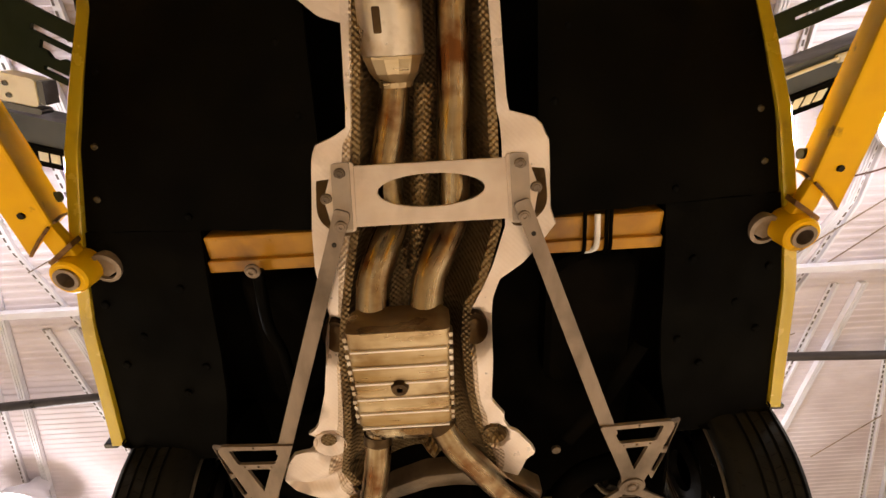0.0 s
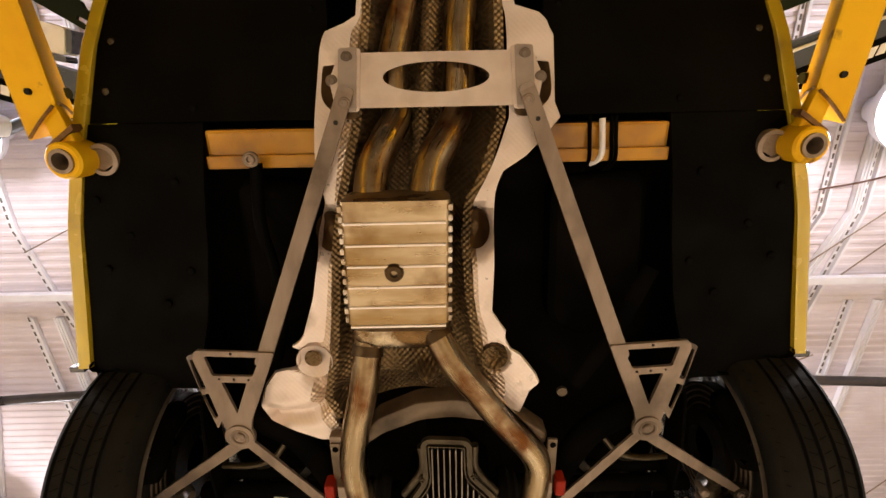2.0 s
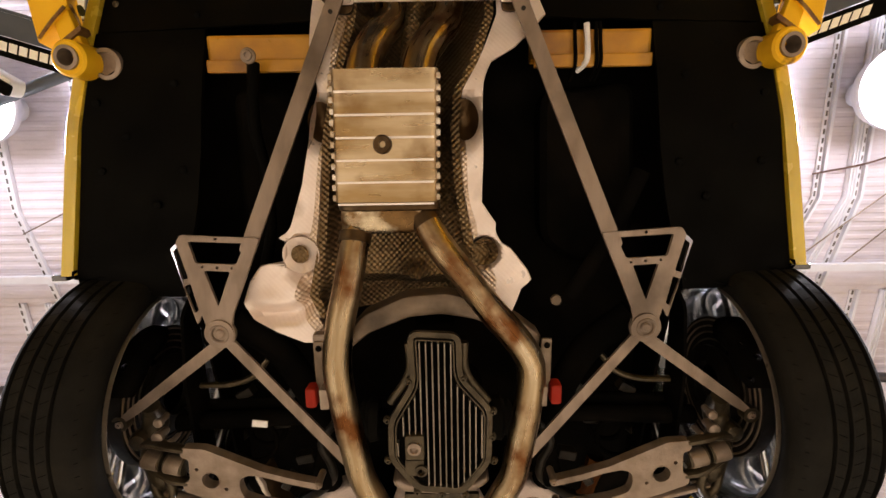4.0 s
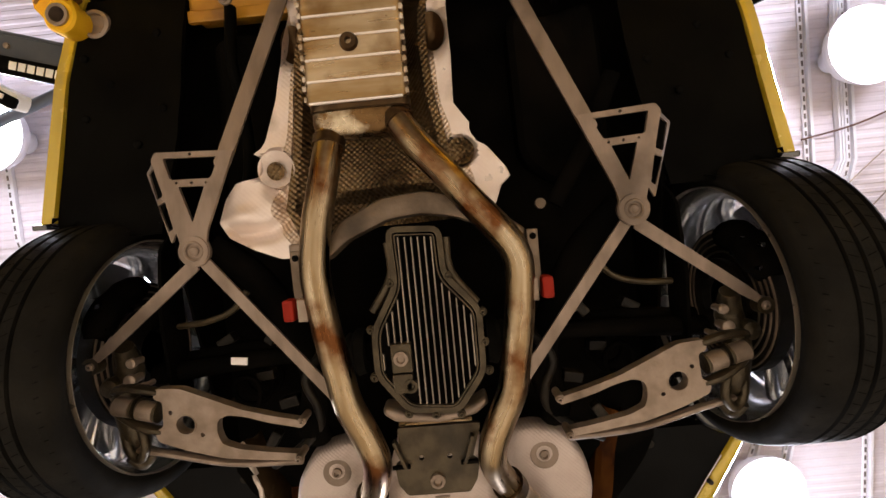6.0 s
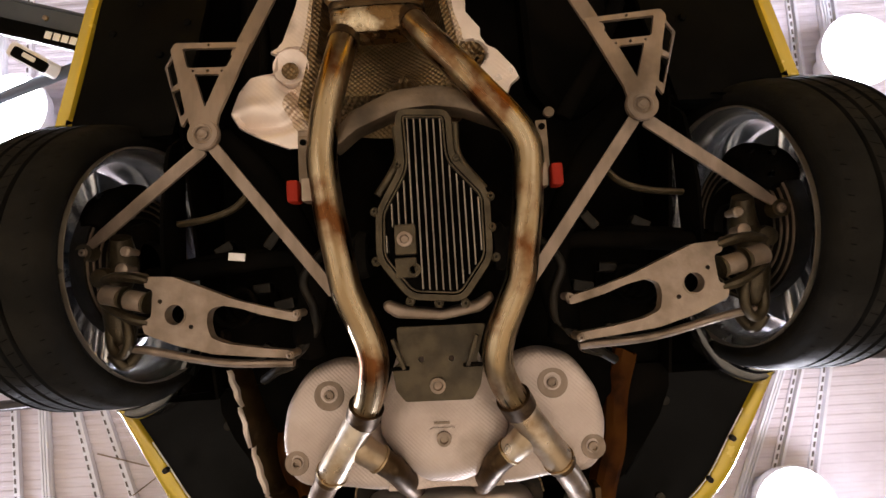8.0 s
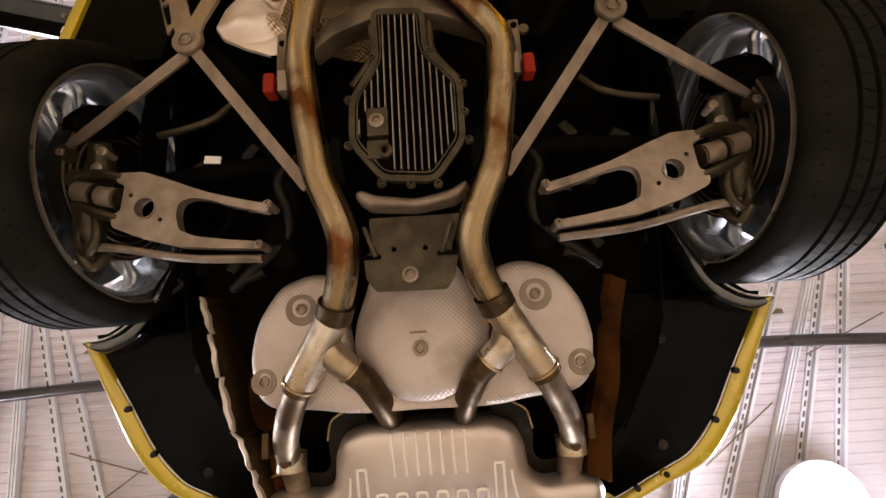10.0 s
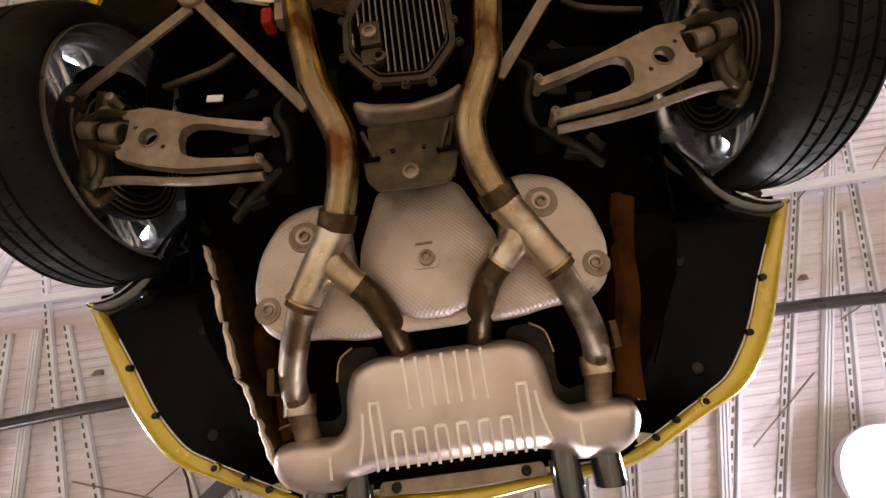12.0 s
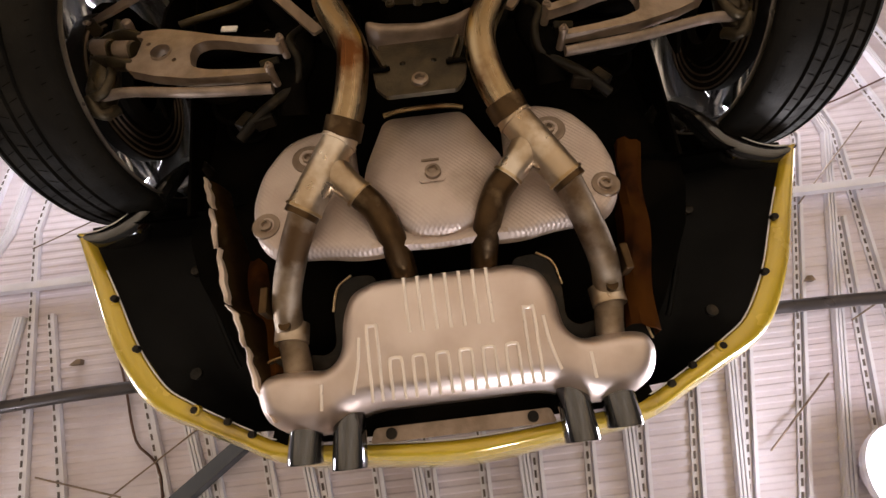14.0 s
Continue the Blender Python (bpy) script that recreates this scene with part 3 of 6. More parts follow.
part("work_light_glass", slab(-1.655, -1.065, 32, 0.06, 0.02, beam_z - 0.06, 0.006, 0.006), WHITEPLASTIC, light_case, "pale lens")
part("beam_brace", tube([(-1.40, -1.065, beam_z + 0.02), (-1.95, -0.90, beam_z + 0.05)], 0.022, sides=14, steps=0), LIFTBLUE, beam, "dark diagonal brace", True)
for s in (-1, 1):
    part("beam_post", tube([(s * 1.36, -2.1, beam_z + 0.07), (s * 1.95, -1.43, beam_z + 0.07)], 0.05, sides=4, steps=0), LIFTBLUE, beam, "dark steel arm that carries the beam")
tooth = [(0.14 + 0.2 * k / 12, 0.112 + (0.014 if k % 4 in (1, 2) else 0.0)) for k in range(13)]
rack = plate(round_path(tilted([(-0.2, 0), (0.4, 0), (0.4, 0.19), (-0.2, 0.19)], -1.235, -1.575, 32), 0.01), beam_z - 0.02, 0.014,
             [tilted([(0.09, 0.05), (0.36, 0.05), (0.36, 0.07), (0.09, 0.07)], -1.235, -1.575, 32),
              tilted([(0.12, 0.085), (0.34, 0.085)] + tooth[::-1] + [(0.12, 0.112)], -1.235, -1.575, 32),
              tilted([(0.14, 0.158), (0.35, 0.158), (0.35, 0.172), (0.14, 0.172)], -1.235, -1.575, 32)])
part("slotted_bracket", rack, LIFTGREEN, lift, "dark green slotted steel bracket")
part("slotted_bracket", plate(round_path(tilted([(0, 0), (0.6, 0), (0.6, 0.075), (0, 0.075)], 1.08, -1.38, -20), 0.01), beam_z - 0.02, 0.014,
                              [tilted([(0.08, 0.03), (0.3, 0.03), (0.3, 0.042), (0.08, 0.042)], 1.08, -1.38, -20)]), LIFTGREEN, lift, "dark green slotted steel bracket")

# ---- the car: body and underfloor ----
car = thing("car", (0, -0.05, 1.5), "yellow sports car raised on the lift, underside open", "car")
SILL = [(-2.4, 0.78, 2.3), (-1.5, 0.80, 2.2), (-1.35, 0.812, 2.10), (-1.2, 0.825, 2.01), (-1.0, 0.85, 1.94), (-0.8, 0.875, 1.89), (-0.45, 0.91, 1.84)]


def sill(y):
    return lerp([(a, b) for a, b, _ in SILL], y), lerp([(a, c) for a, _, c in SILL], y)


for s in (-1, 1):
    rows = []
    for y in np.linspace(-2.4, -0.45, 60):
        x, z = sill(y)
        prof = [(-0.034, 0.02), (-0.032, 0.002), (-0.026, 0.0), (-0.004, 0.0), (0.0, 0.004), (0.006, 0.06), (0.012, 0.16), (0.0, 0.4)]
        rows.append([(s * (x + dx), y, z + dz) for dx, dz in prof])
    sk = part("side_sill", solid_sheet(rows, 0.006), PAINT, car, "yellow painted side sill with dusty lower lip", True)
    x, z = sill(-0.45)
    part("sill_end_cap", box((s * x - 0.03 - 0.005 * s, -0.452, z + 0.004), (s * x + 0.012, -0.436, z + 0.09), 0.004), GLOSSBLACK, sk)
    # underfloor panels: the front one, and the outer one beside the tank bay
    rows = []
    for y in np.linspace(-2.4, -1.03, 40):
        x, z = sill(y)
        xs = np.linspace(0.235, x - 0.036, 10)
        rows.append([(s * u, y, np.interp(u, [0.235, x], [under(y) + 0.035, z + 0.012]) + 0.004 * math.sin(u * 40) * (y > -1.9)) for u in xs])
    pan = part("underfloor_panel", solid_sheet(rows, 0.012), BLACK, car, "black plastic underfloor panel", True)
    for px, py in ((0.752, -1.21), (0.765, -1.1), (0.30, -1.4), (0.27, -1.26), (0.55, -1.06), (0.745, -1.36)):
        x, z = sill(py)
        zz = np.interp(px, [0.235, x], [under(py) + 0.035, z + 0.012])
        part("panel_clip", lathe([(0.004, 0.008), (-0.003, 0.008), (-0.005, 0.004)], (s * px, py, zz - 0.001), "z", 14), CAST if px > 0.7 and py > -1.3 else BLACK, pan)
    rows = []
    for y in np.linspace(-1.028, -0.4, 12):
        x, z = sill(y)
        inner = lerp([(-1.03, 0.53), (-0.75, 0.535), (-0.6, 0.55), (-0.4, 0.60)], y)
        xs = np.linspace(inner, x - 0.036, 8)
        rows.append([(s * u, y, np.interp(u, [0.235, x], [under(y) + 0.04, z + 0.012]) + 0.003 * math.sin(u * 55 + 3 * y)) for u in xs])
    pan = part("outer_floor_panel", solid_sheet(rows, 0.012), BLACK, car, "dusty black plastic floor panel", True)
    for px, py in ((0.6, -0.9), (0.65, -0.62), (0.72, -0.78), (0.8, -0.86), (0.79, -0.7), (0.58, -0.7)):
        x, z = sill(py)
        part("panel_clip", lathe([(0.004, 0.01), (-0.003, 0.01), (-0.005, 0.006)], (s * px, py, np.interp(px, [0.235, x], [under(py) + 0.04, z + 0.012]) - 0.002), "z", 12), BLACK, pan)
    # lip that hangs before the wheel
    part("wheel_deflector", solid_sheet([[(s * u, -0.41 + 0.02 * math.sin(u * 9), 1.815 + dz + (0.02 if 0.62 < u < 0.68 else 0)) for u in np.linspace(0.6, 0.87, 10)] for dz in (0, 0.03, 0.09)], 0.006), LINER, car)
    # amber cross member
    bar = part("cross_member", box((min(s * 0.25, s * 0.53), -1.012, 1.925), (max(s * 0.25, s * 0.53), -0.948, 2.0), 0.008), ORANGE, car, "amber painted body cross member")
    part("cross_member_flange", box((min(s * 0.25, s * 0.53), -0.955, 1.913), (max(s * 0.25, s * 0.53), -0.925, 1.93), 0.004), ORANGE, bar)

# floor pan closing the car above all this, blocking light, black for shade
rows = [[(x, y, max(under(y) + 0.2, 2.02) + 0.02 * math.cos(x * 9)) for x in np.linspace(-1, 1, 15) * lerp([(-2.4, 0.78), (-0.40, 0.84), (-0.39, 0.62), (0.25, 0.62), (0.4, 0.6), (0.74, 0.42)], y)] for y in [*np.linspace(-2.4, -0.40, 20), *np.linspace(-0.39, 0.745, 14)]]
part("floor_pan", solid_sheet(rows, 0.02), VOID, car, "floor pan in black for the cavity's shade", True)
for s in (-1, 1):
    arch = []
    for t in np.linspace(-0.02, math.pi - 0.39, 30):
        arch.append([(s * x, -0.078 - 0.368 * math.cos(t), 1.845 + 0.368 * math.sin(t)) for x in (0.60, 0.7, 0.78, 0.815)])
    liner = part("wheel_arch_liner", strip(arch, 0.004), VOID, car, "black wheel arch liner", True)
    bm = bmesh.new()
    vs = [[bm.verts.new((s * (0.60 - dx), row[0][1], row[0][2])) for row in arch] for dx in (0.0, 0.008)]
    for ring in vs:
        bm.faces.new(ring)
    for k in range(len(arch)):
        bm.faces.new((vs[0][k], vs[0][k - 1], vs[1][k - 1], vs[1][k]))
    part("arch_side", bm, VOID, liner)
    # Added black plate: hides the upper wheel, which lies in the dark.
    part("arch_mask_plate", plate(round_path([(-0.41, 1.86), (-0.36, 1.80), (-0.2, 1.775), (0.0, 1.785), (0.08, 1.86)], 0.02), 0.0, 0.008), VOID, liner).matrix_local = Matrix(((0, 0, s, s * 0.596), (1, 0, 0, 0), (0, 1, 0, 0), (0, 0, 0, 1)))
    lip = []
    for t in np.linspace(-0.02, math.pi - 0.66, 40):
        ring = []
        for x, r in ((0.812, 0.372), (0.825, 0.364), (0.85, 0.361), (0.872, 0.364), (0.878, 0.372), (0.875, 0.385)):
            ring.append((s * x, -0.078 - r * math.cos(t), 1.845 + r * math.sin(t)))
        lip.append(ring)
    part("arch_lip", strip(lip, 0.003), GLOSSBLACK, liner, "gloss black rolled arch lip", True)


# ---- tunnel heat shield, brace plate and straps ----
LOUT = [(-2.0, 0.155), (-1.466, 0.155), (-1.275, 0.164), (-1.23, 0.168), (-1.224, 0.174), (-1.222, 0.2), (-1.218, 0.222), (-1.205, 0.238), (-1.18, 0.246), (-1.163, 0.249), (-1.03, 0.261), (-0.962, 0.262), (-0.92, 0.254), (-0.865, 0.24), (-0.80, 0.258),
        (-0.755, 0.262), (-0.664, 0.279), (-0.565, 0.312), (-0.548, 0.34), (-0.543, 0.32), (-0.508, 0.324), (-0.497, 0.33), (-0.49, 0.38), (-0.455, 0.406), (-0.405, 0.423), (-0.37, 0.402), (-0.34, 0.35), (-0.315, 0.29)]
ROUT = [(-2.0, 0.155), (-1.451, 0.155), (-1.275, 0.164), (-1.25, 0.17), (-1.246, 0.178), (-1.242, 0.2), (-1.24, 0.218), (-1.226, 0.236), (-1.206, 0.244), (-1.197, 0.252), (-1.147, 0.253), (-1.05, 0.252), (-1.03, 0.266), (-0.985, 0.225), (-0.95, 0.188), (-0.92, 0.136),
        (-0.882, 0.121), (-0.845, 0.118), (-0.808, 0.117), (-0.73, 0.118), (-0.62, 0.113), (-0.58, 0.14), (-0.564, 0.153), (-0.559, 0.14), (-0.53, 0.157), (-0.52, 0.176), (-0.47, 0.214), (-0.448, 0.222), (-0.43, 0.2), (-0.40, 0.188), (-0.315, 0.15)]
LIN = [(-2.0, 0.135), (-1.465, 0.131), (-1.266, 0.151), (-1.026, 0.177), (-0.87, 0.212), (-0.76, 0.23), (-0.64, 0.238), (-0.516, 0.25), (-0.42, 0.27), (-0.315, 0.22)]
RIN = [(-2.0, 0.13), (-1.45, 0.13), (-1.25, 0.141), (-1.03, 0.144), (-0.918, 0.105), (-0.86, 0.07), (-0.78, 0.062), (-0.65, 0.07), (-0.53, 0.09), (-0.42, 0.12), (-0.315, 0.10)]
DEPTH = [(-2.0, 0.165), (-0.95, 0.16), (-0.62, 0.11), (-0.5, 0.07), (-0.455, 0.06), (-0.425, 0.11), (-0.315, 0.13)]
VALLEY = [Vector(p) for p in ((-0.30, -0.475), (-0.272, -0.44), (-0.272, -0.405), (-0.31, -0.378), (-0.37, -0.374), (-0.44, -0.382))]


def valley(x, y):
    """A pressed groove that curves through the shield's wing."""
    best = 1.0
    for a, b in zip(VALLEY, VALLEY[1:]):
        p, ab = Vector((x, y)), b - a
        t = max(0.0, min(1.0, (p - a).dot(ab) / ab.length_squared))
        best = min(best, (p - a - ab * t).length)
    pocket = sum(0.05 * math.exp(-(((x - px) / 0.034) ** 2 + ((y + 0.798) / 0.05) ** 2) ** 2) for px in (-0.238, 0.08))
    crater = sum(0.032 * min(1.0, max(0.0, (rr - math.hypot(x - px, y - py)) / 0.008)) for px, py, rr in ((-0.288, -0.512, 0.043), (0.118, -0.512, 0.036)))
    return pocket + crater + 0.026 * math.exp(-(best / 0.017) ** 2) - (0.012 * math.exp(-((x + 0.36) / 0.03) ** 2 - ((y + 0.415) / 0.018) ** 2))


def pillow_dish(cx, cy, rx, ry, z):
    """A shallow oval dish, hollow from below."""
    bm = bmesh.new()
    rings = [[bm.verts.new((x, y, z + h)) for x, y in ring_of(cx, cy, rx * f, ry * f, 28)] for f, h in ((1.0, 0.0), (0.9, 0.003), (0.62, 0.015), (0.34, 0.024), (0.2, 0.0255), (0.06, 0.0258))]
    for a, b in zip(rings, rings[1:]):
        for k in range(28):
            bm.faces.new((a[k], a[(k + 1) % 28], b[(k + 1) % 28], b[k]))
    bm.faces.new(rings[-1])
    top = [bm.verts.new((v.co.x, v.co.y, z + 0.03)) for v in rings[0]]
    for k in range(28):
        bm.faces.new((rings[0][k], rings[0][(k + 1) % 28], top[(k + 1) % 28], top[k]))
    bm.faces.new(top)
    return bm


left_rows, right_rows, channel_rows = [], [], []
for y in [*np.linspace(-1.9, -0.56, 90), *np.linspace(-0.55, -0.315, 50)]:
    z0, dp = under(y) + 0.004, lerp(DEPTH, y)
    lo, li, ri, ro = -lerp(LOUT, y), -lerp(LIN, y), lerp(RIN, y), lerp(ROUT, y)
    li, ri = max(li, lo + 0.006), min(ri, ro - 0.006)
    row = [(lo, y, z0 + 0.008), (lo * 0.97 + li * 0.03, y, z0)]
    row += [(lo + (li - lo) * t, y, z0 + 0.0025 * math.sin(y * 60) * t + valley(lo + (li - lo) * t, y)) for t in np.linspace(0.1, 0.96, 18)]
    left_rows.append(row + [(li, y, z0 + 0.006)])
    bl, br = li + 0.016 * min(1, (ri - li) / 0.2), ri - 0.016 * min(1, (ri - li) / 0.2)
    row = [(li - 0.003, y, z0 + 0.004), ((li + bl) / 2, y, z0 + 0.005), (bl, y, z0 + 0.009)]
    for t in np.linspace(0, 1, 33)[1:-1]:
        off = math.hypot(bl + (br - bl) * t + 0.036, y + 0.462)
        cone_at = 0.04 * max(0.0, 1 - off / 0.03) + 0.03 * math.exp(-(off / 0.05) ** 2)
        row.append((bl + (br - bl) * t, y, z0 + 0.009 - cone_at + (dp - 0.009) * math.sin(math.pi * t) ** 0.55 - 0.02 * math.exp(-((t - 0.5) / 0.08) ** 2) * (y < -0.93)))
    channel_rows.append(row + [(br, y, z0 + 0.009), ((ri + br) / 2, y, z0 + 0.005), (ri + 0.003, y, z0 + 0.004)])
    row = [(ri, y, z0 + 0.006)]
    row += [(ri + (ro - ri) * t, y, z0 + 0.0025 * math.sin(y * 55 + 1) * (1 - t) + valley(ri + (ro - ri) * t, y)) for t in np.linspace(0.08, 0.97, 14)]
    right_rows.append(row + [(ro, y, z0 + 0.008)])
shield = part("tunnel_heat_shield", solid_sheet([r for r in channel_rows if r[0][1] < -0.365], 0.0015), SOOTSHADE, car, "dimpled aluminium tunnel heat shield, heat-browned and darkened for shade", True)
part("shield_flange", solid_sheet([r[:16] for r in left_rows], 0.0015), FLANGE, shield, "pale aluminium scalloped flange", True)
part("shield_margin", solid_sheet([r[15:] for r in left_rows], 0.0015), MARGIN, shield, "strongly dimpled aluminium margin", True)
right_rows = [r for r in right_rows if r[0][1] < -0.37]
wide, slim = [r for r in right_rows if r[0][1] <= -0.84], [r for r in right_rows if r[0][1] > -0.86]
part("shield_flange", solid_sheet([r[1:] for r in wide], 0.0015), FLANGE, shield, "pale aluminium flange beside the tunnel", True)
part("shield_flange", solid_sheet([r[4:] for r in slim], 0.0015), FLANGE, shield, "pale aluminium scalloped flange", True)
part("shield_margin", solid_sheet([r[:5] for r in slim], 0.0015), MARGIN, shield, "strongly dimpled aluminium margin", True)
# Dark dishes laid in the pockets: the hollows' shade put into colour.
for px in (-0.238, 0.08):
    part("shield_pocket", pillow_dish(px, -0.798, 0.029, 0.044, under(-0.798) + 0.02), DARKPIPE, shield, "dark dish for the shade in the pressed pocket", True)
for px, py, r, m, words in ((-0.288, -0.512, 0.041, FLANGE, "pale pressed dish"), (0.118, -0.512, 0.03, SOOTSHADE, "brown pressed dish")):
    dish = part("shield_dish", pillow_dish(px, py, r, r, under(py) + 0.006), m, shield, words, True)
    # Brown centre shifted left: the dish's shaded side as colour.
    part("dish_centre", lathe([(0.0, 0.021), (-0.004, 0.018), (0.002, 0.012), (0.004, 0.004)], (px - 0.008, py + 0.002, under(py) + 0.0225), "z", 16), SOOTSHADE, dish, "brown centre set left for the dish's shade", True)
part("front_shield_sheet", plate(round_path([(-0.33, -1.9), (-0.15, -1.9), (-0.15, -1.425), (-0.2, -1.44), (-0.27, -1.5)], 0.01), lambda x, y: under(y) + 0.012, 0.002), SHEET, car, "pale aluminium sheet beside the tunnel")
# ridge between the two pipes
ridge = [[(x0 + dx, y, under(y) + 0.055 - 0.028 * (1 - (dx / 0.022) ** 2)) for dx in np.linspace(-0.022, 0.022, 7)] for y, x0 in zip(np.linspace(-1.31, -0.93, 30), np.linspace(0.0, -0.045, 30))]
part("shield_ridge", solid_sheet(ridge, 0.0015), SOOTSHADE, car, "dimpled aluminium ridge", True)


def tilt_z(y):
    return lerp([(-1.2, 1.925), (-1.05, 1.845)], y)


pz = lambda x, y: tilt_z(y)
brace = part("brace_plate", plate(round_path([(-0.163, -1.163), (0.163, -1.163), (0.163, -1.052), (-0.163, -1.052)], 0.006), pz, 0.006,
                                  [ring_of(0, -1.112, 0.112, 0.031, 36)]), SHEET, car, "pale aluminium brace plate with an oval opening")
for s in (-1, 1):
    out = [(s * 0.158, -1.172), (s * 0.2, -1.17), (s * 0.222, -1.108), (s * 0.205, -1.045), (s * 0.158, -1.045)]
    pl = part("brace_foot", plate(round_path(out, 0.008), lambda x, y: tilt_z(y) - 0.006, 0.006), SHEET, brace)
    out = [(s * 0.163, -1.185), (s * 0.2, -1.183), (s * 0.24, -1.145), (s * 0.242, -1.07), (s * 0.2, -1.03), (s * 0.163, -1.03)]
    part("brace_seat", plate(round_path(out, 0.02), lambda x, y: tilt_z(y) + 0.008, 0.012), DARKPIPE, brace)
    clamp = [(s * 0.166, -1.174), (s * 0.204, -1.172), (s * 0.202, -1.046), (s * 0.164, -1.046)]
    part("brace_clamp", plate(round_path(clamp, 0.006), lambda x, y: tilt_z(y) - 0.0105, 0.0045), CLAMP, brace, "grey alloy clamp plate")
    part("bolt", bolt_mesh((s * 0.217, -1.107, tilt_z(-1.107) - 0.006), 0.0085, 0.004), STRAP, brace)
    for y, low in ((-1.153, 0.0105), (-1.062, 0.0215)):
        part("bolt", bolt_mesh((s * 0.186, y, tilt_z(y) - low), 0.0085, 0.004), STRAP, brace)
    # strap from the brace plate to the hub plate
    a, b = Vector((s * 0.187, -1.075)), Vector((s * 0.383, -0.55))
    d = (b - a).normalized()
    n = Vector((-d.y, d.x)) * 0.0165
    sz = lambda x, y: lerp([(-1.08, 1.834), (-0.55, 1.722)], y)
    ol = [a - d * 0.02 + n, a - d * 0.02 - n, b + d * 0.03 - n, b + d * 0.03 + n]
    strap = part("brace_strap", plate(round_path(ol, 0.01), sz, 0.007), STRAP, car, "grey alloy brace strap")
    part("bolt", lathe([(0.003, 0.005), (-0.002, 0.005)], (s * 0.205, -1.025, sz(0, -1.025)), "z", 12), IRON, strap)
    hz = lambda x, y: lerp([(-0.56, 1.722), (-0.35, 1.706)], y)
    hub = (s * 0.462, -0.35)
    out = [(s * 0.362, -0.556), (s * 0.53, -0.566), (s * 0.54, -0.55), (s * 0.497, -0.392)]
    circ = [(hub[0] + s * 0.034 * math.cos(t), hub[1] + 0.034 * math.sin(t)) for t in np.linspace(-0.6, math.pi + 0.6, 18)]
    out = out + circ + [(s * 0.43, -0.392)]
    hol = [round_path([(s * 0.393, -0.546), (s * 0.514, -0.552), (s * 0.502, -0.505), (s * 0.415, -0.501)], 0.006),
           round_path([(s * 0.429, -0.486), (s * 0.485, -0.489), (s * 0.46, -0.41)], 0.005), ring_of(s * 0.455, -0.556, 0.0035, n=8), ring_of(s * 0.456, -0.495, 0.0035, n=8),
           ring_of(s * 0.425, -0.493, 0.003, n=8), ring_of(s * 0.488, -0.497, 0.003, n=8)]
    hp = part("hub_plate", plate(round_path(out, 0.005, 2), hz, 0.008, hol), STRAP, car, "grey alloy corner plate with cut-out windows")
    fl = [(s * 0.535, -0.556), (s * 0.575, -0.53), (s * 0.51, -0.37), (s * 0.497, -0.395)]
    hol = [round_path([(s * 0.536, -0.543), (s * 0.564, -0.527), (s * 0.54, -0.466), (s * 0.522, -0.472)], 0.004), round_path([(s * 0.518, -0.46), (s * 0.536, -0.453), (s * 0.514, -0.395), (s * 0.505, -0.402)], 0.003)]
    part("folded_flange", plate(round_path(fl, 0.004, 2), lambda x, y: hz(x, y) + 0.004 + max(0, abs(x) - 0.53) * 0.7, 0.006, hol), STRAP, hp)
    part("hub_cup", lathe([(0.012, 0.033), (-0.001, 0.0315), (-0.0015, 0.022), (-0.0035, 0.02), (-0.002, 0.0165), (0.002, 0.015), (0.002, 0.004)], (hub[0], hub[1], 1.705), "z", 28), STRAP, hp, smooth=True)
    part("bolt", lathe([(0.004, 0.011), (-0.001, 0.011), (-0.003, 0.008), (-0.001, 0.003)], (hub[0], hub[1], 1.704), "z", 16), STRAP, hp, smooth=True)

# ---- exhaust ----
front_l = [(-0.064, -1.36, 2.005), (-0.068, -1.28, 1.99), (-0.083, -1.21, 1.975), (-0.097, -1.147, 1.955), (-0.097, -1.08, 1.935), (-0.09, -1.03, 1.915), (-0.115, -0.98, 1.86), (-0.136, -0.93, 1.83), (-0.142, -0.86, 1.79)]
front_r = [(0.062, -1.5, 2.02), (0.06, -1.3, 2.0), (0.052, -1.195, 1.97), (0.05, -1.105, 1.94), (0.042, -1.03, 1.91), (0.012, -0.98, 1.86), (-0.015, -0.933, 1.83), (-0.03, -0.86, 1.79)]
part("front_pipe", tube(front_l, [0.030, 0.032, 0.034, 0.035, 0.035, 0.035, 0.036, 0.037, 0.038], sides=26), PIPE, car, "heat-tinted steel exhaust pipe with reflection bands in its colour", True)
part("front_pipe", tube(front_r, [0.034, 0.035, 0.036, 0.036, 0.036, 0.036, 0.037, 0.038], sides=26), PIPE, car, "heat-tinted steel exhaust pipe with reflection bands in its colour", True)
cat_c = (-0.06, -1.405, 1.985)
cat = part("catalyst", lathe([(-0.34, 0.03), (-0.14, 0.032), (-0.125, 0.042), (-0.105, 0.056), (-0.085, 0.0625), (-0.06, 0.064), (0.038, 0.064), (0.041, 0.061)], cat_c, "y", 36), BRIGHT, car, "bright steel catalyst canister with a stained cone", True)
part("catalyst_cone", lathe([(0.036, 0.063), (0.045, 0.063), (0.072, 0.052), (0.09, 0.038), (0.1, 0.035)], cat_c, "y", 14), CANISTER, cat, "pale faceted end cone")
part("catalyst_patch", box((-0.088, -1.45, 1.922), (-0.07, -1.405, 1.93), 0.003), DARKPIPE, cat)
part("catalyst", lathe([(-0.30, 0.05), (-0.1, 0.062), (-0.03, 0.06), (0.02, 0.03)], (0.062, -1.49, 2.015), "y", 32), BRIGHT, car, "bright steel catalyst canister", True)

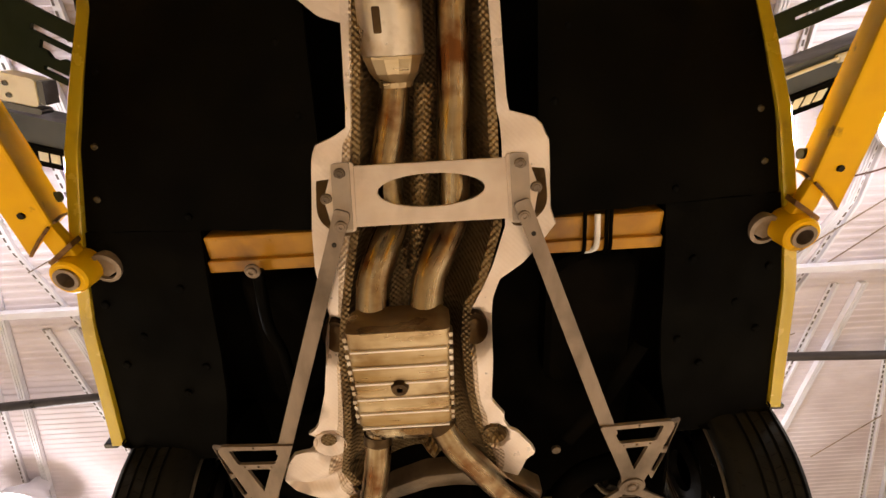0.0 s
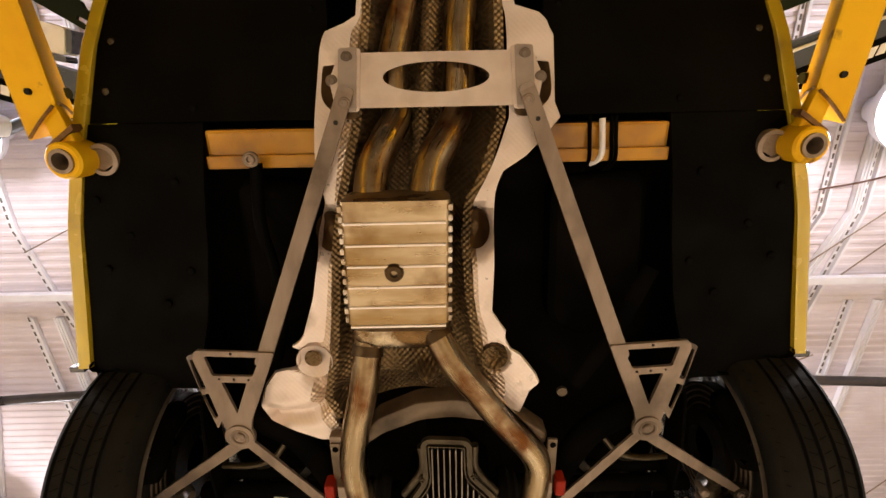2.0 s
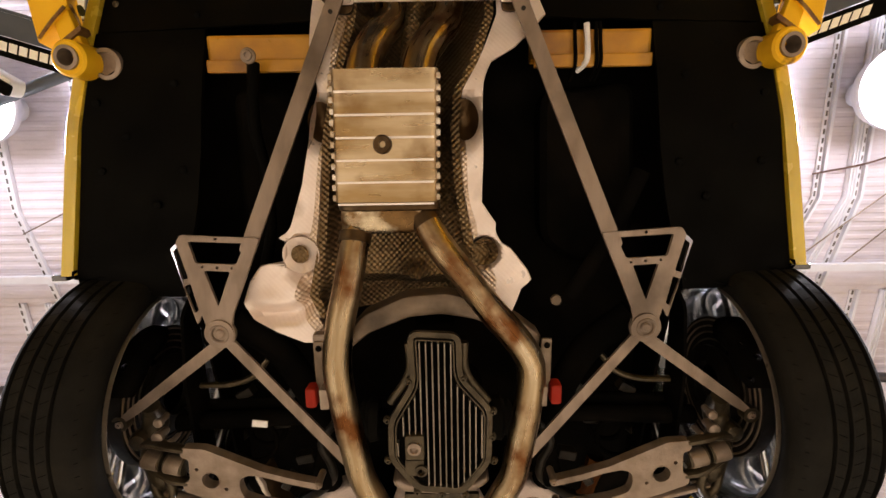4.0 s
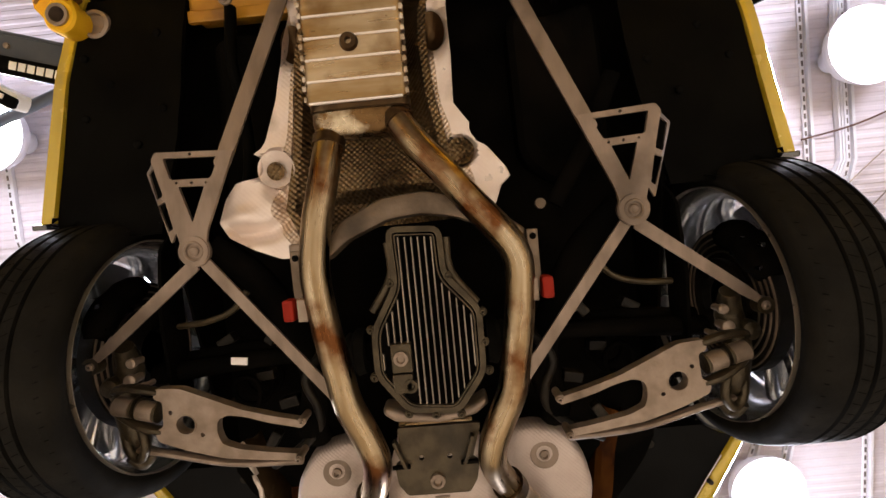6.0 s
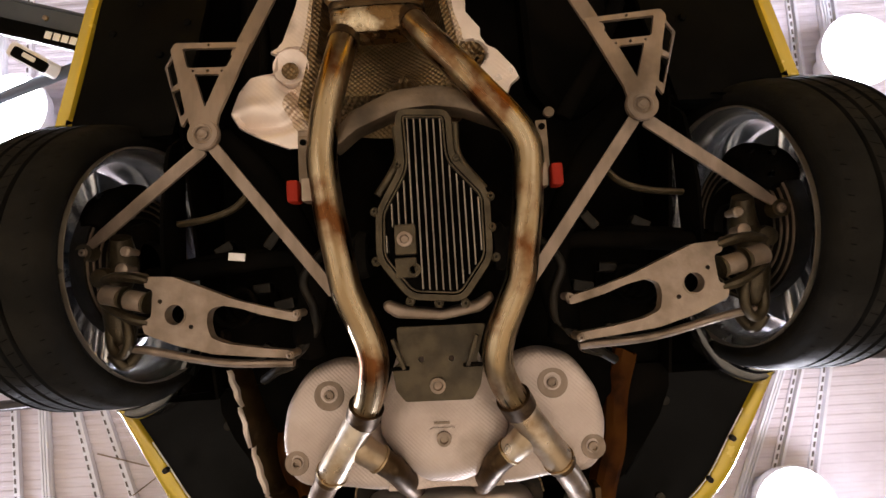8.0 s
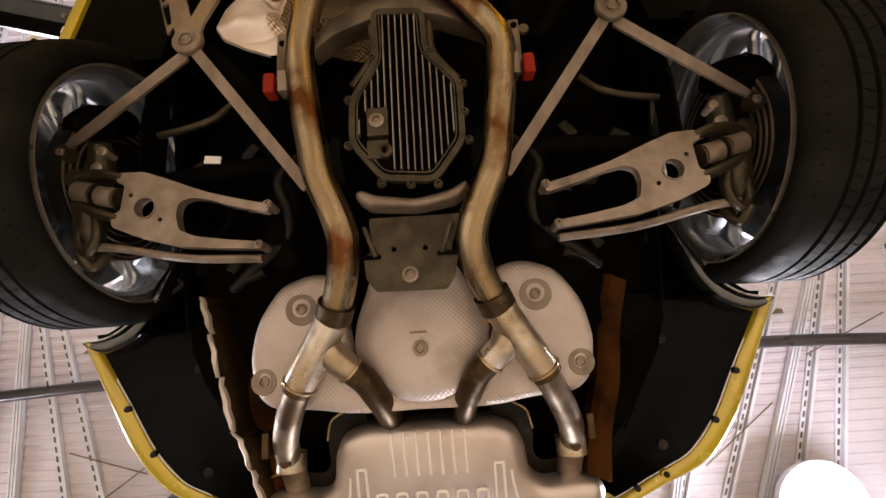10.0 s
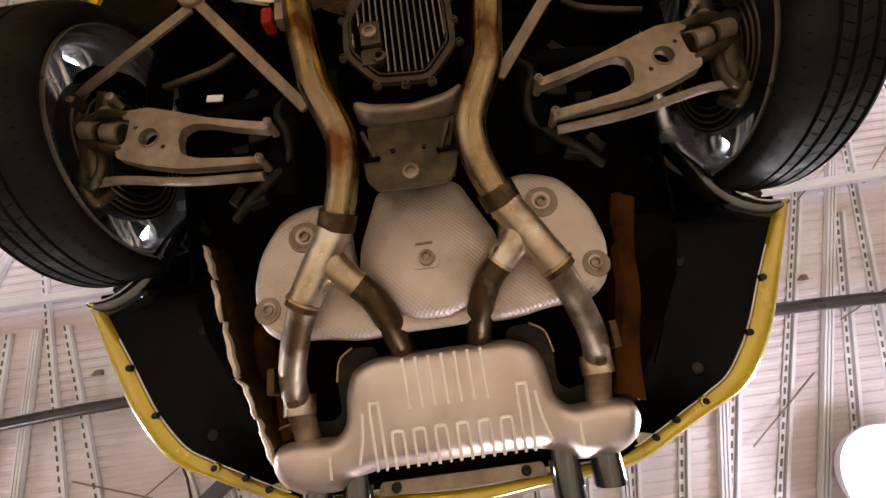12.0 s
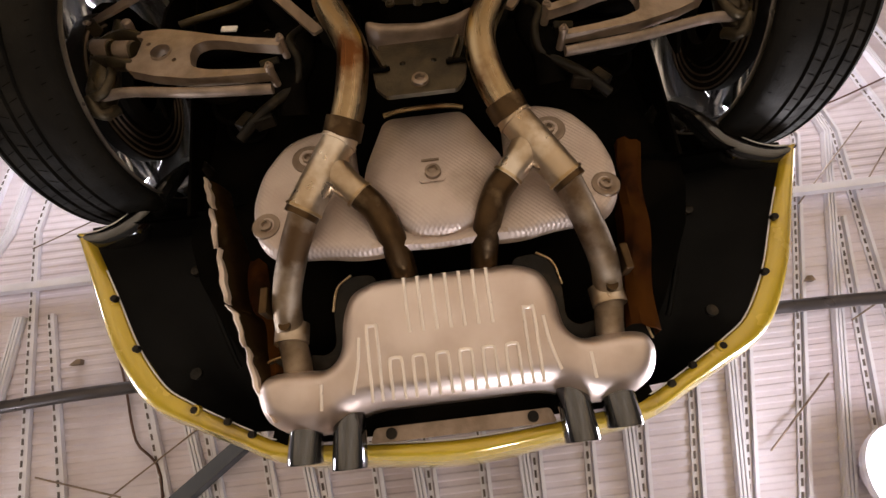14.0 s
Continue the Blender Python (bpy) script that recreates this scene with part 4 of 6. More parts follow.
# ribbed centre silencer
cx, yaw = -0.085, -0.02
silo = []
for y, hw, z, h in ((-0.892, 0.096, 1.735, 0.05), (-0.886, 0.105, 1.702, 0.09), (-0.63, 0.105, 1.700, 0.09), (-0.625, 0.10, 1.712, 0.08)):
    x0 = cx + (y + 0.75) * yaw
    sec = []
    for k in range(28):
        t = 2 * math.pi * k / 28
        c, sn = math.cos(t), math.sin(t)
        e = 0.22 if sn < 0 else 0.45
        sec.append((x0 + hw * math.copysign(abs(c) ** e, c), y, z + h / 2 + h / 2 * math.copysign(abs(sn) ** e, sn)))
    silo.append(sec)
bm = bmesh.new()
rings = [[bm.verts.new(p) for p in sec] for sec in silo]
for a, b in zip(rings, rings[1:]):
    for k in range(28):
        bm.faces.new((a[k], a[(k + 1) % 28], b[(k + 1) % 28], b[k]))
bm.faces.new(rings[0])
bm.faces.new(rings[-1])
silencer = part("centre_silencer", bm, CANISTER, car, "ribbed steel centre silencer with stained end cone", True)
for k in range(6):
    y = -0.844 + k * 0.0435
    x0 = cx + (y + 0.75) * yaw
    part("rib", box((x0 - 0.097, y - 0.0022, 1.6972), (x0 + 0.097, y + 0.0022, 1.705), 0.001), RIDGE, silencer, "pale rib, highlight in its colour")
for k in range(12):
    y = -0.872 + k * 0.0212
    x0 = cx + (y + 0.75) * yaw
    for sx in (-1, 1):
        part("side_crimp", box((x0 + sx * 0.105 - 0.0045, y - 0.0065, 1.703 + 0.004 * (k % 2)), (x0 + sx * 0.105 + 0.0045, y + 0.0065, 1.728), 0.003), BRIGHT, silencer)
cone = bmesh.new()
rings = []
for y, hw, z, h in ((-0.632, 0.102, 1.712, 0.075), (-0.612, 0.104, 1.708, 0.08), (-0.588, 0.102, 1.708, 0.08), (-0.571, 0.095, 1.712, 0.07), (-0.562, 0.078, 1.722, 0.055)):
    x0, sec = cx + (y + 0.75) * yaw, []
    for k in range(28):
        t = 2 * math.pi * k / 28
        c, sn = math.cos(t), math.sin(t)
        sec.append(cone.verts.new((x0 + hw * math.copysign(abs(c) ** 0.5, c), y, z + h / 2 + h / 2 * math.copysign(abs(sn) ** 0.6, sn))))
    rings.append(sec)
for a, b in zip(rings, rings[1:]):
    for k in range(28):
        cone.faces.new((a[k], a[(k + 1) % 28], b[(k + 1) % 28], b[k]))
cone.faces.new(rings[0])
cone.faces.new(rings[-1])
band = bmesh.new()
rings = [[band.verts.new((cx + hw * math.copysign(abs(math.cos(t)) ** 0.4, math.cos(t)), y, z + h / 2 + h / 2 * math.copysign(abs(math.sin(t)) ** 0.5, math.sin(t)))) for t in np.linspace(0, 2 * math.pi, 28, endpoint=False)]
         for y, hw, z, h in ((-0.634, 0.105, 1.703, 0.088), (-0.63, 0.1065, 1.702, 0.09), (-0.614, 0.1065, 1.703, 0.088), (-0.611, 0.103, 1.706, 0.082))]
for a, b in zip(rings, rings[1:]):
    for k in range(28):
        band.faces.new((a[k], a[(k + 1) % 28], b[(k + 1) % 28], b[k]))
part("crimp_band", band, DARKPIPE, silencer, "dark crimp band", True)
part("end_cone", cone, ENDCONE, silencer, "mottled brown end cone", True)
part("drain_boss", lathe([(0.004, 0.02), (-0.004, 0.018), (-0.008, 0.016), (-0.008, 0.007), (0.004, 0.006)], (-0.09, -0.744, 1.699), "z", 24), DARKPIPE, silencer, "rusty drain boss", True)

R = 0.031
pipe_l = [(-0.161, -0.61, 1.762), (-0.16, -0.566, 1.742), (-0.168, -0.50, 1.712), (-0.179, -0.44, 1.695), (-0.193, -0.382, 1.69), (-0.206, -0.301, 1.69), (-0.206, -0.245, 1.69), (-0.196, -0.162, 1.69), (-0.18, -0.069, 1.69), (-0.167, 0.001, 1.69), (-0.139, 0.072, 1.695), (-0.124, 0.123, 1.70), (-0.126, 0.159, 1.712), (-0.139, 0.208, 1.74), (-0.164, 0.266, 1.775)]
pipe_r = [(-0.05, -0.635, 1.765), (-0.019, -0.60, 1.742), (0.021, -0.534, 1.712), (0.075, -0.467, 1.698), (0.127, -0.399, 1.69), (0.176, -0.34, 1.69), (0.205, -0.295, 1.69), (0.214, -0.25, 1.69), (0.206, -0.16, 1.69), (0.191, -0.07, 1.69), (0.179, -0.003, 1.69), (0.155, 0.052, 1.695), (0.132, 0.104, 1.698), (0.124, 0.15, 1.708), (0.136, 0.203, 1.738), (0.167, 0.265, 1.775)]
for path, s in ((pipe_l, -1), (pipe_r, 1)):
    p = part("rear_pipe", tube(path, R, sides=28), PIPE, car, "heat-tinted steel exhaust pipe, streaked brown, reflection bands in its colour", True)
    e, q = Vector(path[1]), Vector(path[2])
    d = (q - e).normalized()
    e = e + d * 0.006
    part("pipe_collar", tube([e, e + d * 0.022], R + 0.0035, sides=28, steps=0), DARKPIPE, p, "dark rusty collar", True)
    e, q = Vector(path[-1]), Vector(path[-2])
    d = (e - q).normalized()
    part("joint_sleeve", tube([e - d * 0.03, e + d * 0.006], R + 0.0068, sides=28, steps=0), DARKPIPE, p, "rusty joint sleeve", True)
    # forked junction behind the joint
    f = [e, e + Vector((s * 0.044, 0.068, 0.022)), e + Vector((s * 0.088, 0.135, 0.045))]
    y_piece = part("pipe_fork", tube(f, [R + 0.002, R + 0.003, R + 0.003], sides=28, steps=5), BRIGHT, car, "bright steel forked pipe joint", True)
    fd = (f[-1] - e).normalized()
    part("fork_bead", tube([e + fd * 0.012, e + fd * 0.018], R + 0.005, sides=28, steps=0), BRIGHT, y_piece, smooth=True)
    g = [e + Vector((s * 0.03, 0.04, 0.014)), e + Vector((s * 0.012, 0.078, 0.03)), e + Vector((-s * 0.022, 0.112, 0.05))]
    part("fork_branch", tube(g, [R * 0.9, R, R * 0.92], sides=24, steps=5), BRIGHT, y_piece, "", True)
    gd = (g[-1] - g[-2]).normalized()
    for c, d2, r in ((f[-1], fd, R + 0.003), (g[-1], gd, R * 0.92)):
        part("weld_bead", tube([c - d2 * 0.006, c - d2 * 0.001], r + 0.003, sides=24, steps=0), CANISTER, y_piece, smooth=True)
        # Dark ring past each weld: burn stain plus the joint's shade in one colour.
        part("weld_shadow_ring", tube([c, c + d2 * 0.012], r - 0.001, sides=24, steps=0), DARKPIPE, y_piece, "dark ring of weld stain and shade", True)
    h = [g[-1] - gd * 0.01, g[-1] + gd * 0.04, g[-1] + Vector((-s * 0.05, 0.075, 0.06)), g[-1] + Vector((-s * 0.06, 0.12, 0.13)), g[-1] + Vector((-s * 0.06, 0.14, 0.2))]
    part("inlet_pipe", tube(h, R * 0.9, sides=22), DARKPIPE, car, "dark brown steel inlet pipe", True)
    o = [f[-1] - fd * 0.01, Vector((s * 0.288, 0.458, 1.872)), Vector((s * 0.322, 0.525, 1.935)), Vector((s * 0.332, 0.575, 1.985)), Vector((s * 0.33, 0.64, 2.03)), Vector((s * 0.33, 0.70, 2.06))]
    out = part("outlet_pipe", tube(o, R * 0.93, sides=24), SATIN, car, "satin steel outlet pipe, stained", True)
    part("clamp", lathe([(-0.02, R + 0.004), (0.02, R + 0.004), (0.02, R - 0.002), (-0.02, R - 0.002)], (s * 0.331, 0.585, 1.995), "y", 24, closed=True), BRIGHT, out, smooth=True)
    part("clamp_bolt", tube([(s * 0.33, 0.578, 1.962), (s * 0.33, 0.578, 1.948)], 0.012, sides=12, steps=0), DARKPIPE, out)
    part("valve_bracket", box((s * 0.362 - 0.008, 0.505, 1.915), (s * 0.362 + 0.008, 0.56, 1.96), 0.004), DARKPIPE, out)


def inset(loop, d):
    P = [Vector((p[0], p[1])) for p in loop]
    area = sum(P[i - 1].x * P[i].y - P[i].x * P[i - 1].y for i in range(len(P)))
    sgn = 1 if area > 0 else -1
    out = []
    for i, p in enumerate(P):
        t = P[(i + 1) % len(P)] - P[i - 1]
        n = Vector((-t.y, t.x)) * sgn
        n = n.normalized() if n.length > 1e-9 else Vector((0, 0))
        out.append((p.x + n.x * d, p.y + n.y * d))
    return out


def even(loop, gap=0.007):
    """The closed loop with points added on its long sides."""
    out = []
    for i, p in enumerate(loop):
        q = loop[(i + 1) % len(loop)]
        n = max(1, int(math.hypot(q[0] - p[0], q[1] - p[1]) / gap))
        out += [(p[0] + (q[0] - p[0]) * k / n, p[1] + (q[1] - p[1]) * k / n) for k in range(n)]
    return out


def shrink(loop, d, step=0.004):
    """The loop moved inwards by d in small smoothed steps, so that corners never fold."""
    P = [(p[0], p[1]) for p in loop]
    for _ in range(max(1, round(abs(d) / step)) if d else 0):
        P = inset(P, d / max(1, round(abs(d) / step)))
        P = [((P[i - 1][0] + 2 * P[i][0] + P[(i + 1) % len(P)][0]) / 4, (P[i - 1][1] + 2 * P[i][1] + P[(i + 1) % len(P)][1]) / 4) for i in range(len(P))]
    return P


def pillow(outline, zf, layers):
    """A closed body from an outline in plan: layers of (inset, height above zf)."""
    bm = bmesh.new()
    outline = even(outline)
    rings, loop, last = [], outline, 0.0
    for d, h in layers:
        loop = shrink(loop, d - last)
        last = d
        rings.append([bm.verts.new((p[0], p[1], zf(p[0], p[1]) + h)) for p in loop])
    n = len(outline)
    for a, b in zip(rings, rings[1:]):
        for k in range(n):
            bm.faces.new((a[k], a[(k + 1) % n], b[(k + 1) % n], b[k]))
    for r in (rings[0], rings[-1]):
        cap = bm.faces.new(r)
        cap.normal_update()
        bmesh.ops.triangulate(bm, faces=[cap])
    return bm


half = [(0.0, 0.505), (0.146, 0.506), (0.2, 0.526), (0.222, 0.572), (0.23, 0.636), (0.258, 0.662), (0.335, 0.655), (0.39, 0.66), (0.412, 0.695), (0.398, 0.748), (0.345, 0.778), (0.262, 0.776), (0.212, 0.748), (0.17, 0.74), (0.0, 0.74)]
ol = round_path(half[1:-1] + [(-x, y) for x, y in half[::-1][1:-1]], 0.022, 5)
mz = lambda x, y: 1.915 + (y - 0.52) * 0.42
muffler = part("rear_silencer", pillow(ol, mz, [(0.0, 0.14), (0.0, 0.058), (0.002, 0.042), (0.006, 0.028), (0.012, 0.017), (0.019, 0.009), (0.028, 0.003), (0.038, 0.0)]), MUFFLER, car, "large stamped steel rear silencer, pale and heat-hazed", True)


def emboss(pts, r=0.0036):
    return tube([(x, y, mz(x, y) - 0.0002) for x, y in pts], r, sides=8, steps=3, flat=0.8)


# Stamped ribs in the pale ridge steel, as if catching light.
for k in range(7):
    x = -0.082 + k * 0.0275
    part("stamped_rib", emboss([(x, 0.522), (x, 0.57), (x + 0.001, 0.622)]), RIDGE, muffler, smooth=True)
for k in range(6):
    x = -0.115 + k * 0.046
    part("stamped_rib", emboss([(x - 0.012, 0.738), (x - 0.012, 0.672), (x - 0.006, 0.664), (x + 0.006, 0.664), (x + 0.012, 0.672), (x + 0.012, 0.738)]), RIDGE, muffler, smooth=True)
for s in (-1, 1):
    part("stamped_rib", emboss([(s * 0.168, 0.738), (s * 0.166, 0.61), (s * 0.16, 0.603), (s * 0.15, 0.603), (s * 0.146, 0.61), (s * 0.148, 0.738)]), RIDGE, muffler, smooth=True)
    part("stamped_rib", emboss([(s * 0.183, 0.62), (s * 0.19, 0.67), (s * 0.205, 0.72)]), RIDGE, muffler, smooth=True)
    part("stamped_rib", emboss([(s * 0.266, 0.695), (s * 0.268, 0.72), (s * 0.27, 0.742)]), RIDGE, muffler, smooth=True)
    # seam flange round the shoulders, dark with shade in its colour, bare bright edge
    rim = [(s * x, y) for x, y in [(0.148, 0.482), (0.2, 0.478), (0.232, 0.5), (0.246, 0.545), (0.246, 0.61), (0.268, 0.628), (0.34, 0.616), (0.4, 0.63), (0.42, 0.67), (0.3, 0.72), (0.19, 0.7), (0.14, 0.6)]]
    part("seam_flange", plate(round_path(rim, 0.016, 4), lambda x, y: mz(x, y) + 0.078, 0.004), IRON, muffler, "dark pressed seam flange, shade in its colour")
    for a, b in ((1, 4), (6, 9)):
        part("seam_edge", tube([(x, y, mz(x, y) + 0.074) for x, y in rim[a:b]], 0.0028, sides=8, steps=5), CANISTER, muffler, smooth=True)
    for x, y0, y1 in ((0.232, 0.765, 0.85), (0.322, 0.763, 0.832)):
        tip = part("tailpipe", lathe([(-0.03, 0.03), (0.0, 0.034), (y1 - y0 - 0.003, 0.0355), (y1 - y0, 0.034), (y1 - y0, 0.0315), (0.01, 0.029)], (s * x, y0, 2.075), "y", 32, closed=True), GLOSSBLACK, car, "gloss black tailpipe", True)
        part("inner_tube", lathe([(-0.03, 0.026), (0.045, 0.026), (0.045, 0.024), (-0.03, 0.024)], (s * x, y0, 2.075), "y", 24, closed=True), DARKPIPE, tip, smooth=True)

# ---- rear shields ----
oct8 = round_path([(-0.097, 0.15), (0.09, 0.152), (0.157, 0.295), (0.153, 0.35), (0.09, 0.44), (0.03, 0.457), (-0.045, 0.452), (-0.1, 0.41), (-0.149, 0.34), (-0.143, 0.28)], 0.02, 4)


def dome(outline, z, layers):
    """A closed bulge over a convex outline: layers of (share of its size, height above z)."""
    loop = even(outline)
    n = len(loop)
    mx, my = sum(p[0] for p in loop) / n, sum(p[1] for p in loop) / n
    bm = bmesh.new()
    rings = [[bm.verts.new((mx + (p[0] - mx) * f, my + (p[1] - my) * f, z + h)) for p in loop] for f, h in layers]
    for a, b in zip(rings, rings[1:]):
        for k in range(n):
            bm.faces.new((a[k], a[(k + 1) % n], b[(k + 1) % n], b[k]))
    bm.faces.new(rings[0])
    bm.faces.new(rings[-1])
    return bm


rs = part("centre_heat_shield", dome(oct8, 1.84, [(1.0, 0.06), (1.0, 0.04), (0.97, 0.027), (0.92, 0.017), (0.85, 0.009), (0.76, 0.003), (0.65, -0.002), (0.52, -0.005), (0.38, -0.0065), (0.2, -0.007), (0.05, -0.007)]), SHIELD, car, "dimpled aluminium heat shield, eight-sided and bulged", True)
part("shield_tab", plate(round_path([(-0.03, 0.318), (0.03, 0.318), (0.026, 0.362), (-0.026, 0.362)], 0.008), 1.829, 0.004), SHIELD, rs)
part("shield_nut", lathe([(0.004, 0.017), (-0.006, 0.016), (-0.008, 0.01), (-0.002, 0.008), (-0.002, 0.002)], (0.003, 0.341, 1.827), "z", 20), ALLOY, rs, smooth=True)
part("stamped_mark", box((-0.018, 0.305, 1.830), (0.018, 0.310, 1.835)), ALLOY, rs)
for s in (-1, 1):
    kid = [(s * 0.17, 0.17), (s * 0.24, 0.155), (s * 0.318, 0.182), (s * 0.37, 0.26), (s * 0.387, 0.345), (s * 0.37, 0.425), (s * 0.335, 0.455), (s * 0.23, 0.462), (s * 0.17, 0.474), (s * 0.11, 0.474), (s * 0.1, 0.44), (s * 0.14, 0.38), (s * 0.16, 0.3)]
    kz = lambda x, y: 1.862 + 0.05 * (y - 0.25)
    ks = part("side_heat_shield", pillow(round_path(kid, 0.03, 4), kz, [(0.0, 0.045), (0.002, 0.02), (0.007, 0.008), (0.016, 0.002), (0.028, 0.0)]), SHIELD, car, "dimpled aluminium kidney-shaped heat shield", True)
    for x, y, r in ((0.262, 0.24, 0.029), (0.346, 0.392, 0.023)):
        # Cups in darker alloy than the shield: their bowls' shade as colour.
        part("pressed_cup", lathe([(0.006, r * 1.3), (-0.0004, r * 1.22), (-0.0012, r * 1.05), (-0.0006, r * 0.85), (0.002, r * 0.6), (0.002, r * 0.3)], (s * x, y, kz(0, y) - 0.001), "z", 28), STRAP, ks, smooth=True)
        part("shield_nut", lathe([(0.004, 0.013), (-0.006, 0.012), (-0.008, 0.007), (-0.002, 0.006), (-0.002, 0.002)], (s * x, y, kz(0, y)), "z", 18), ALLOY, ks, smooth=True)

part("shield_bridge", solid_sheet([[(x, y, 1.878 + 0.006 * math.cos(x * 30) + q) for x in np.linspace(-0.135, 0.135, 15)] for y, q in ((0.39, 0.014), (0.43, 0.008), (0.455, 0.003), (0.464, 0.0), (0.47, 0.002), (0.473, 0.02))], 0.002), SHIELD, rs, "dimpled aluminium bridge strip", True)
part("shield_hem", tube([(-0.095, 0.134, 1.872), (-0.05, 0.131, 1.866), (0.0, 0.131, 1.864), (0.05, 0.132, 1.866), (0.088, 0.136, 1.872)], 0.006, sides=8), PIPE, rs, "yellow-brown folded hem", True)

# ---- rear bumper and liners ----
BO = [(0.872, 0.272, 1.986), (0.815, 0.42, 2.013), (0.768, 0.542, 2.041), (0.722, 0.637, 2.08), (0.68, 0.683, 2.103), (0.60, 0.722, 2.116), (0.50, 0.768, 2.124), (0.40, 0.81, 2.133), (0.2, 0.832, 2.137), (0.0, 0.848, 2.139)]
BI = [(0.836, 0.28), (0.758, 0.43), (0.70, 0.555), (0.65, 0.64), (0.60, 0.678), (0.54, 0.712), (0.462, 0.752), (0.385, 0.782), (0.2, 0.805), (0.0, 0.816)]
bo = [*BO, *[(-x, y, z) for x, y, z in BO[::-1][1:]]]
bi = [*BI, *[(-x, y) for x, y in BI[::-1][1:]]]
so, si = spline(bo, 5), spline([(x, y, 0) for x, y in bi], 5)
rows = []
for a, b in zip(so, si):
    w = 1 + 0.02 * math.sin(a.x * 30)
    outd = Vector((a.x, a.y - 0.25, 0)).normalized() * 0.012
    rows.append([(b.x, b.y, a.z + 0.014), *[(b.x + (a.x - b.x) * u * w, b.y + (a.y - b.y) * u * w, a.z + q) for u, q in ((0.06, 0.004), (0.2, -0.001), (0.45, -0.004), (0.7, -0.002), (0.88, 0.004))],
                 (a.x, a.y, a.z + 0.014), (a.x + outd.x, a.y + outd.y, a.z + 0.05), (a.x + 1.8 * outd.x, a.y + 1.8 * outd.y, a.z + 0.16), (a.x + outd.x, a.y + outd.y, a.z + 0.32)])
bumper = part("rear_bumper", solid_sheet(rows, 0.004), PAINT, car, "yellow painted rear bumper with a dusty lower lip", True)
# Thin pale tube stands in for light caught by the bumper's flange edge.
part("flange_edge_glint", tube([(p.x, p.y - 0.002, q.z + 0.008) for p, q in zip(si[3:-3], so[3:-3])], 0.0017, sides=6, steps=0), WHITEPLASTIC, bumper, "pale line for the lit flange edge", True)
for s in (-1, 1):
    for x, y, z in ((0.752, 0.445, 2.012), (0.698, 0.56, 2.042), (0.585, 0.695, 2.106), (0.512, 0.726, 2.115), (0.458, 0.758, 2.121)):
        part("bumper_screw", lathe([(0.006, 0.008), (-0.005, 0.0075), (-0.006, 0.005)], (s * x, y, z - 0.002), "z", 14), IRON, bumper)
        if 0.52 < x < 0.6:
            part("screw_lug", lathe([(0.008, 0.0125), (-0.003, 0.0115), (-0.004, 0.0085)], (s * x, y, z), "z", 18), PAINT, bumper)
    # liner between bumper and silencer, its front edge arched over the wheel
    rows = []
    for t in np.linspace(0, 1, 15):
        i = t * (len(BI) - 4)
        k = min(int(i), len(BI) - 5)
        f = i - k
        ex, ey = BI[k][0] + (BI[k + 1][0] - BI[k][0]) * f, BI[k][1] + (BI[k + 1][1] - BI[k][1]) * f
        ez = lerp([(0.25, 1.985), (0.43, 2.013), (0.555, 2.041), (0.64, 2.08), (0.69, 2.105), (0.8, 2.13)], ey)
        ix = 0.40
        iy = 0.235 + 0.505 * t
        row = []
        for u in np.linspace(0, 1, 10):
            x, y = ex + (ix - ex) * u, ey + (iy - ey) * u
            row.append((s * x, y, ez + 0.012 + (0.09 * math.sin(math.pi * min(1, u * 0.75)) + 0.005 * math.sin(u * 22) * (u > 0.2))))
        rows.append(row)
    rows.insert(0, [(p[0], 0.258 - 0.03 * u, 1.992 + 0.02 * u) for u, p in zip(np.linspace(0, 1, 10), rows[0])])
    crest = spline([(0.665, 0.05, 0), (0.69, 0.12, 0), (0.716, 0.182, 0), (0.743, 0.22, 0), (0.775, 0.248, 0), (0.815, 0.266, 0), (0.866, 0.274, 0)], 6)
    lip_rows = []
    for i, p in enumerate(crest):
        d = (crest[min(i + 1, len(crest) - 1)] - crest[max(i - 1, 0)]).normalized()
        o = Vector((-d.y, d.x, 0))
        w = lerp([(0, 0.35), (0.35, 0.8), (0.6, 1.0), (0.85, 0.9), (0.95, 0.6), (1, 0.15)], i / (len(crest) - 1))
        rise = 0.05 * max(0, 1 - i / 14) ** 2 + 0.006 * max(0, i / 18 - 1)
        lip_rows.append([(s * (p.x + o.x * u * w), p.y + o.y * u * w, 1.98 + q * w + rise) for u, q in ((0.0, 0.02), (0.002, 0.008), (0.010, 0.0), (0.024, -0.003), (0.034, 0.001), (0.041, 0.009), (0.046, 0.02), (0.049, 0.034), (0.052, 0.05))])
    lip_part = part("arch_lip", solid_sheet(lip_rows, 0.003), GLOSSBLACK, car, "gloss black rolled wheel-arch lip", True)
    # Pale tube along the lip: the edge's highlight as a coloured line.
    part("lip_glint", tube([(r[1][0], r[1][1] - 0.001, r[1][2] - 0.001) for r in lip_rows[12:]], 0.0019, sides=6, steps=0), WHITEPLASTIC, lip_part, "pale line for the light on the lip's edge", True)
    ln = part("bumper_liner", solid_sheet(rows, 0.004), LINER, car, "black plastic bumper liner", True)
    for col, r0, r1 in ((4, 4, 10), (6, 3, 12)):
        part("liner_rib", tube([(rows[k][col][0], rows[k][col][1], rows[k][col][2] - 0.002) for k in range(r0, r1)], 0.006, sides=10, steps=3, flat=0.7), LINER, ln, smooth=True)
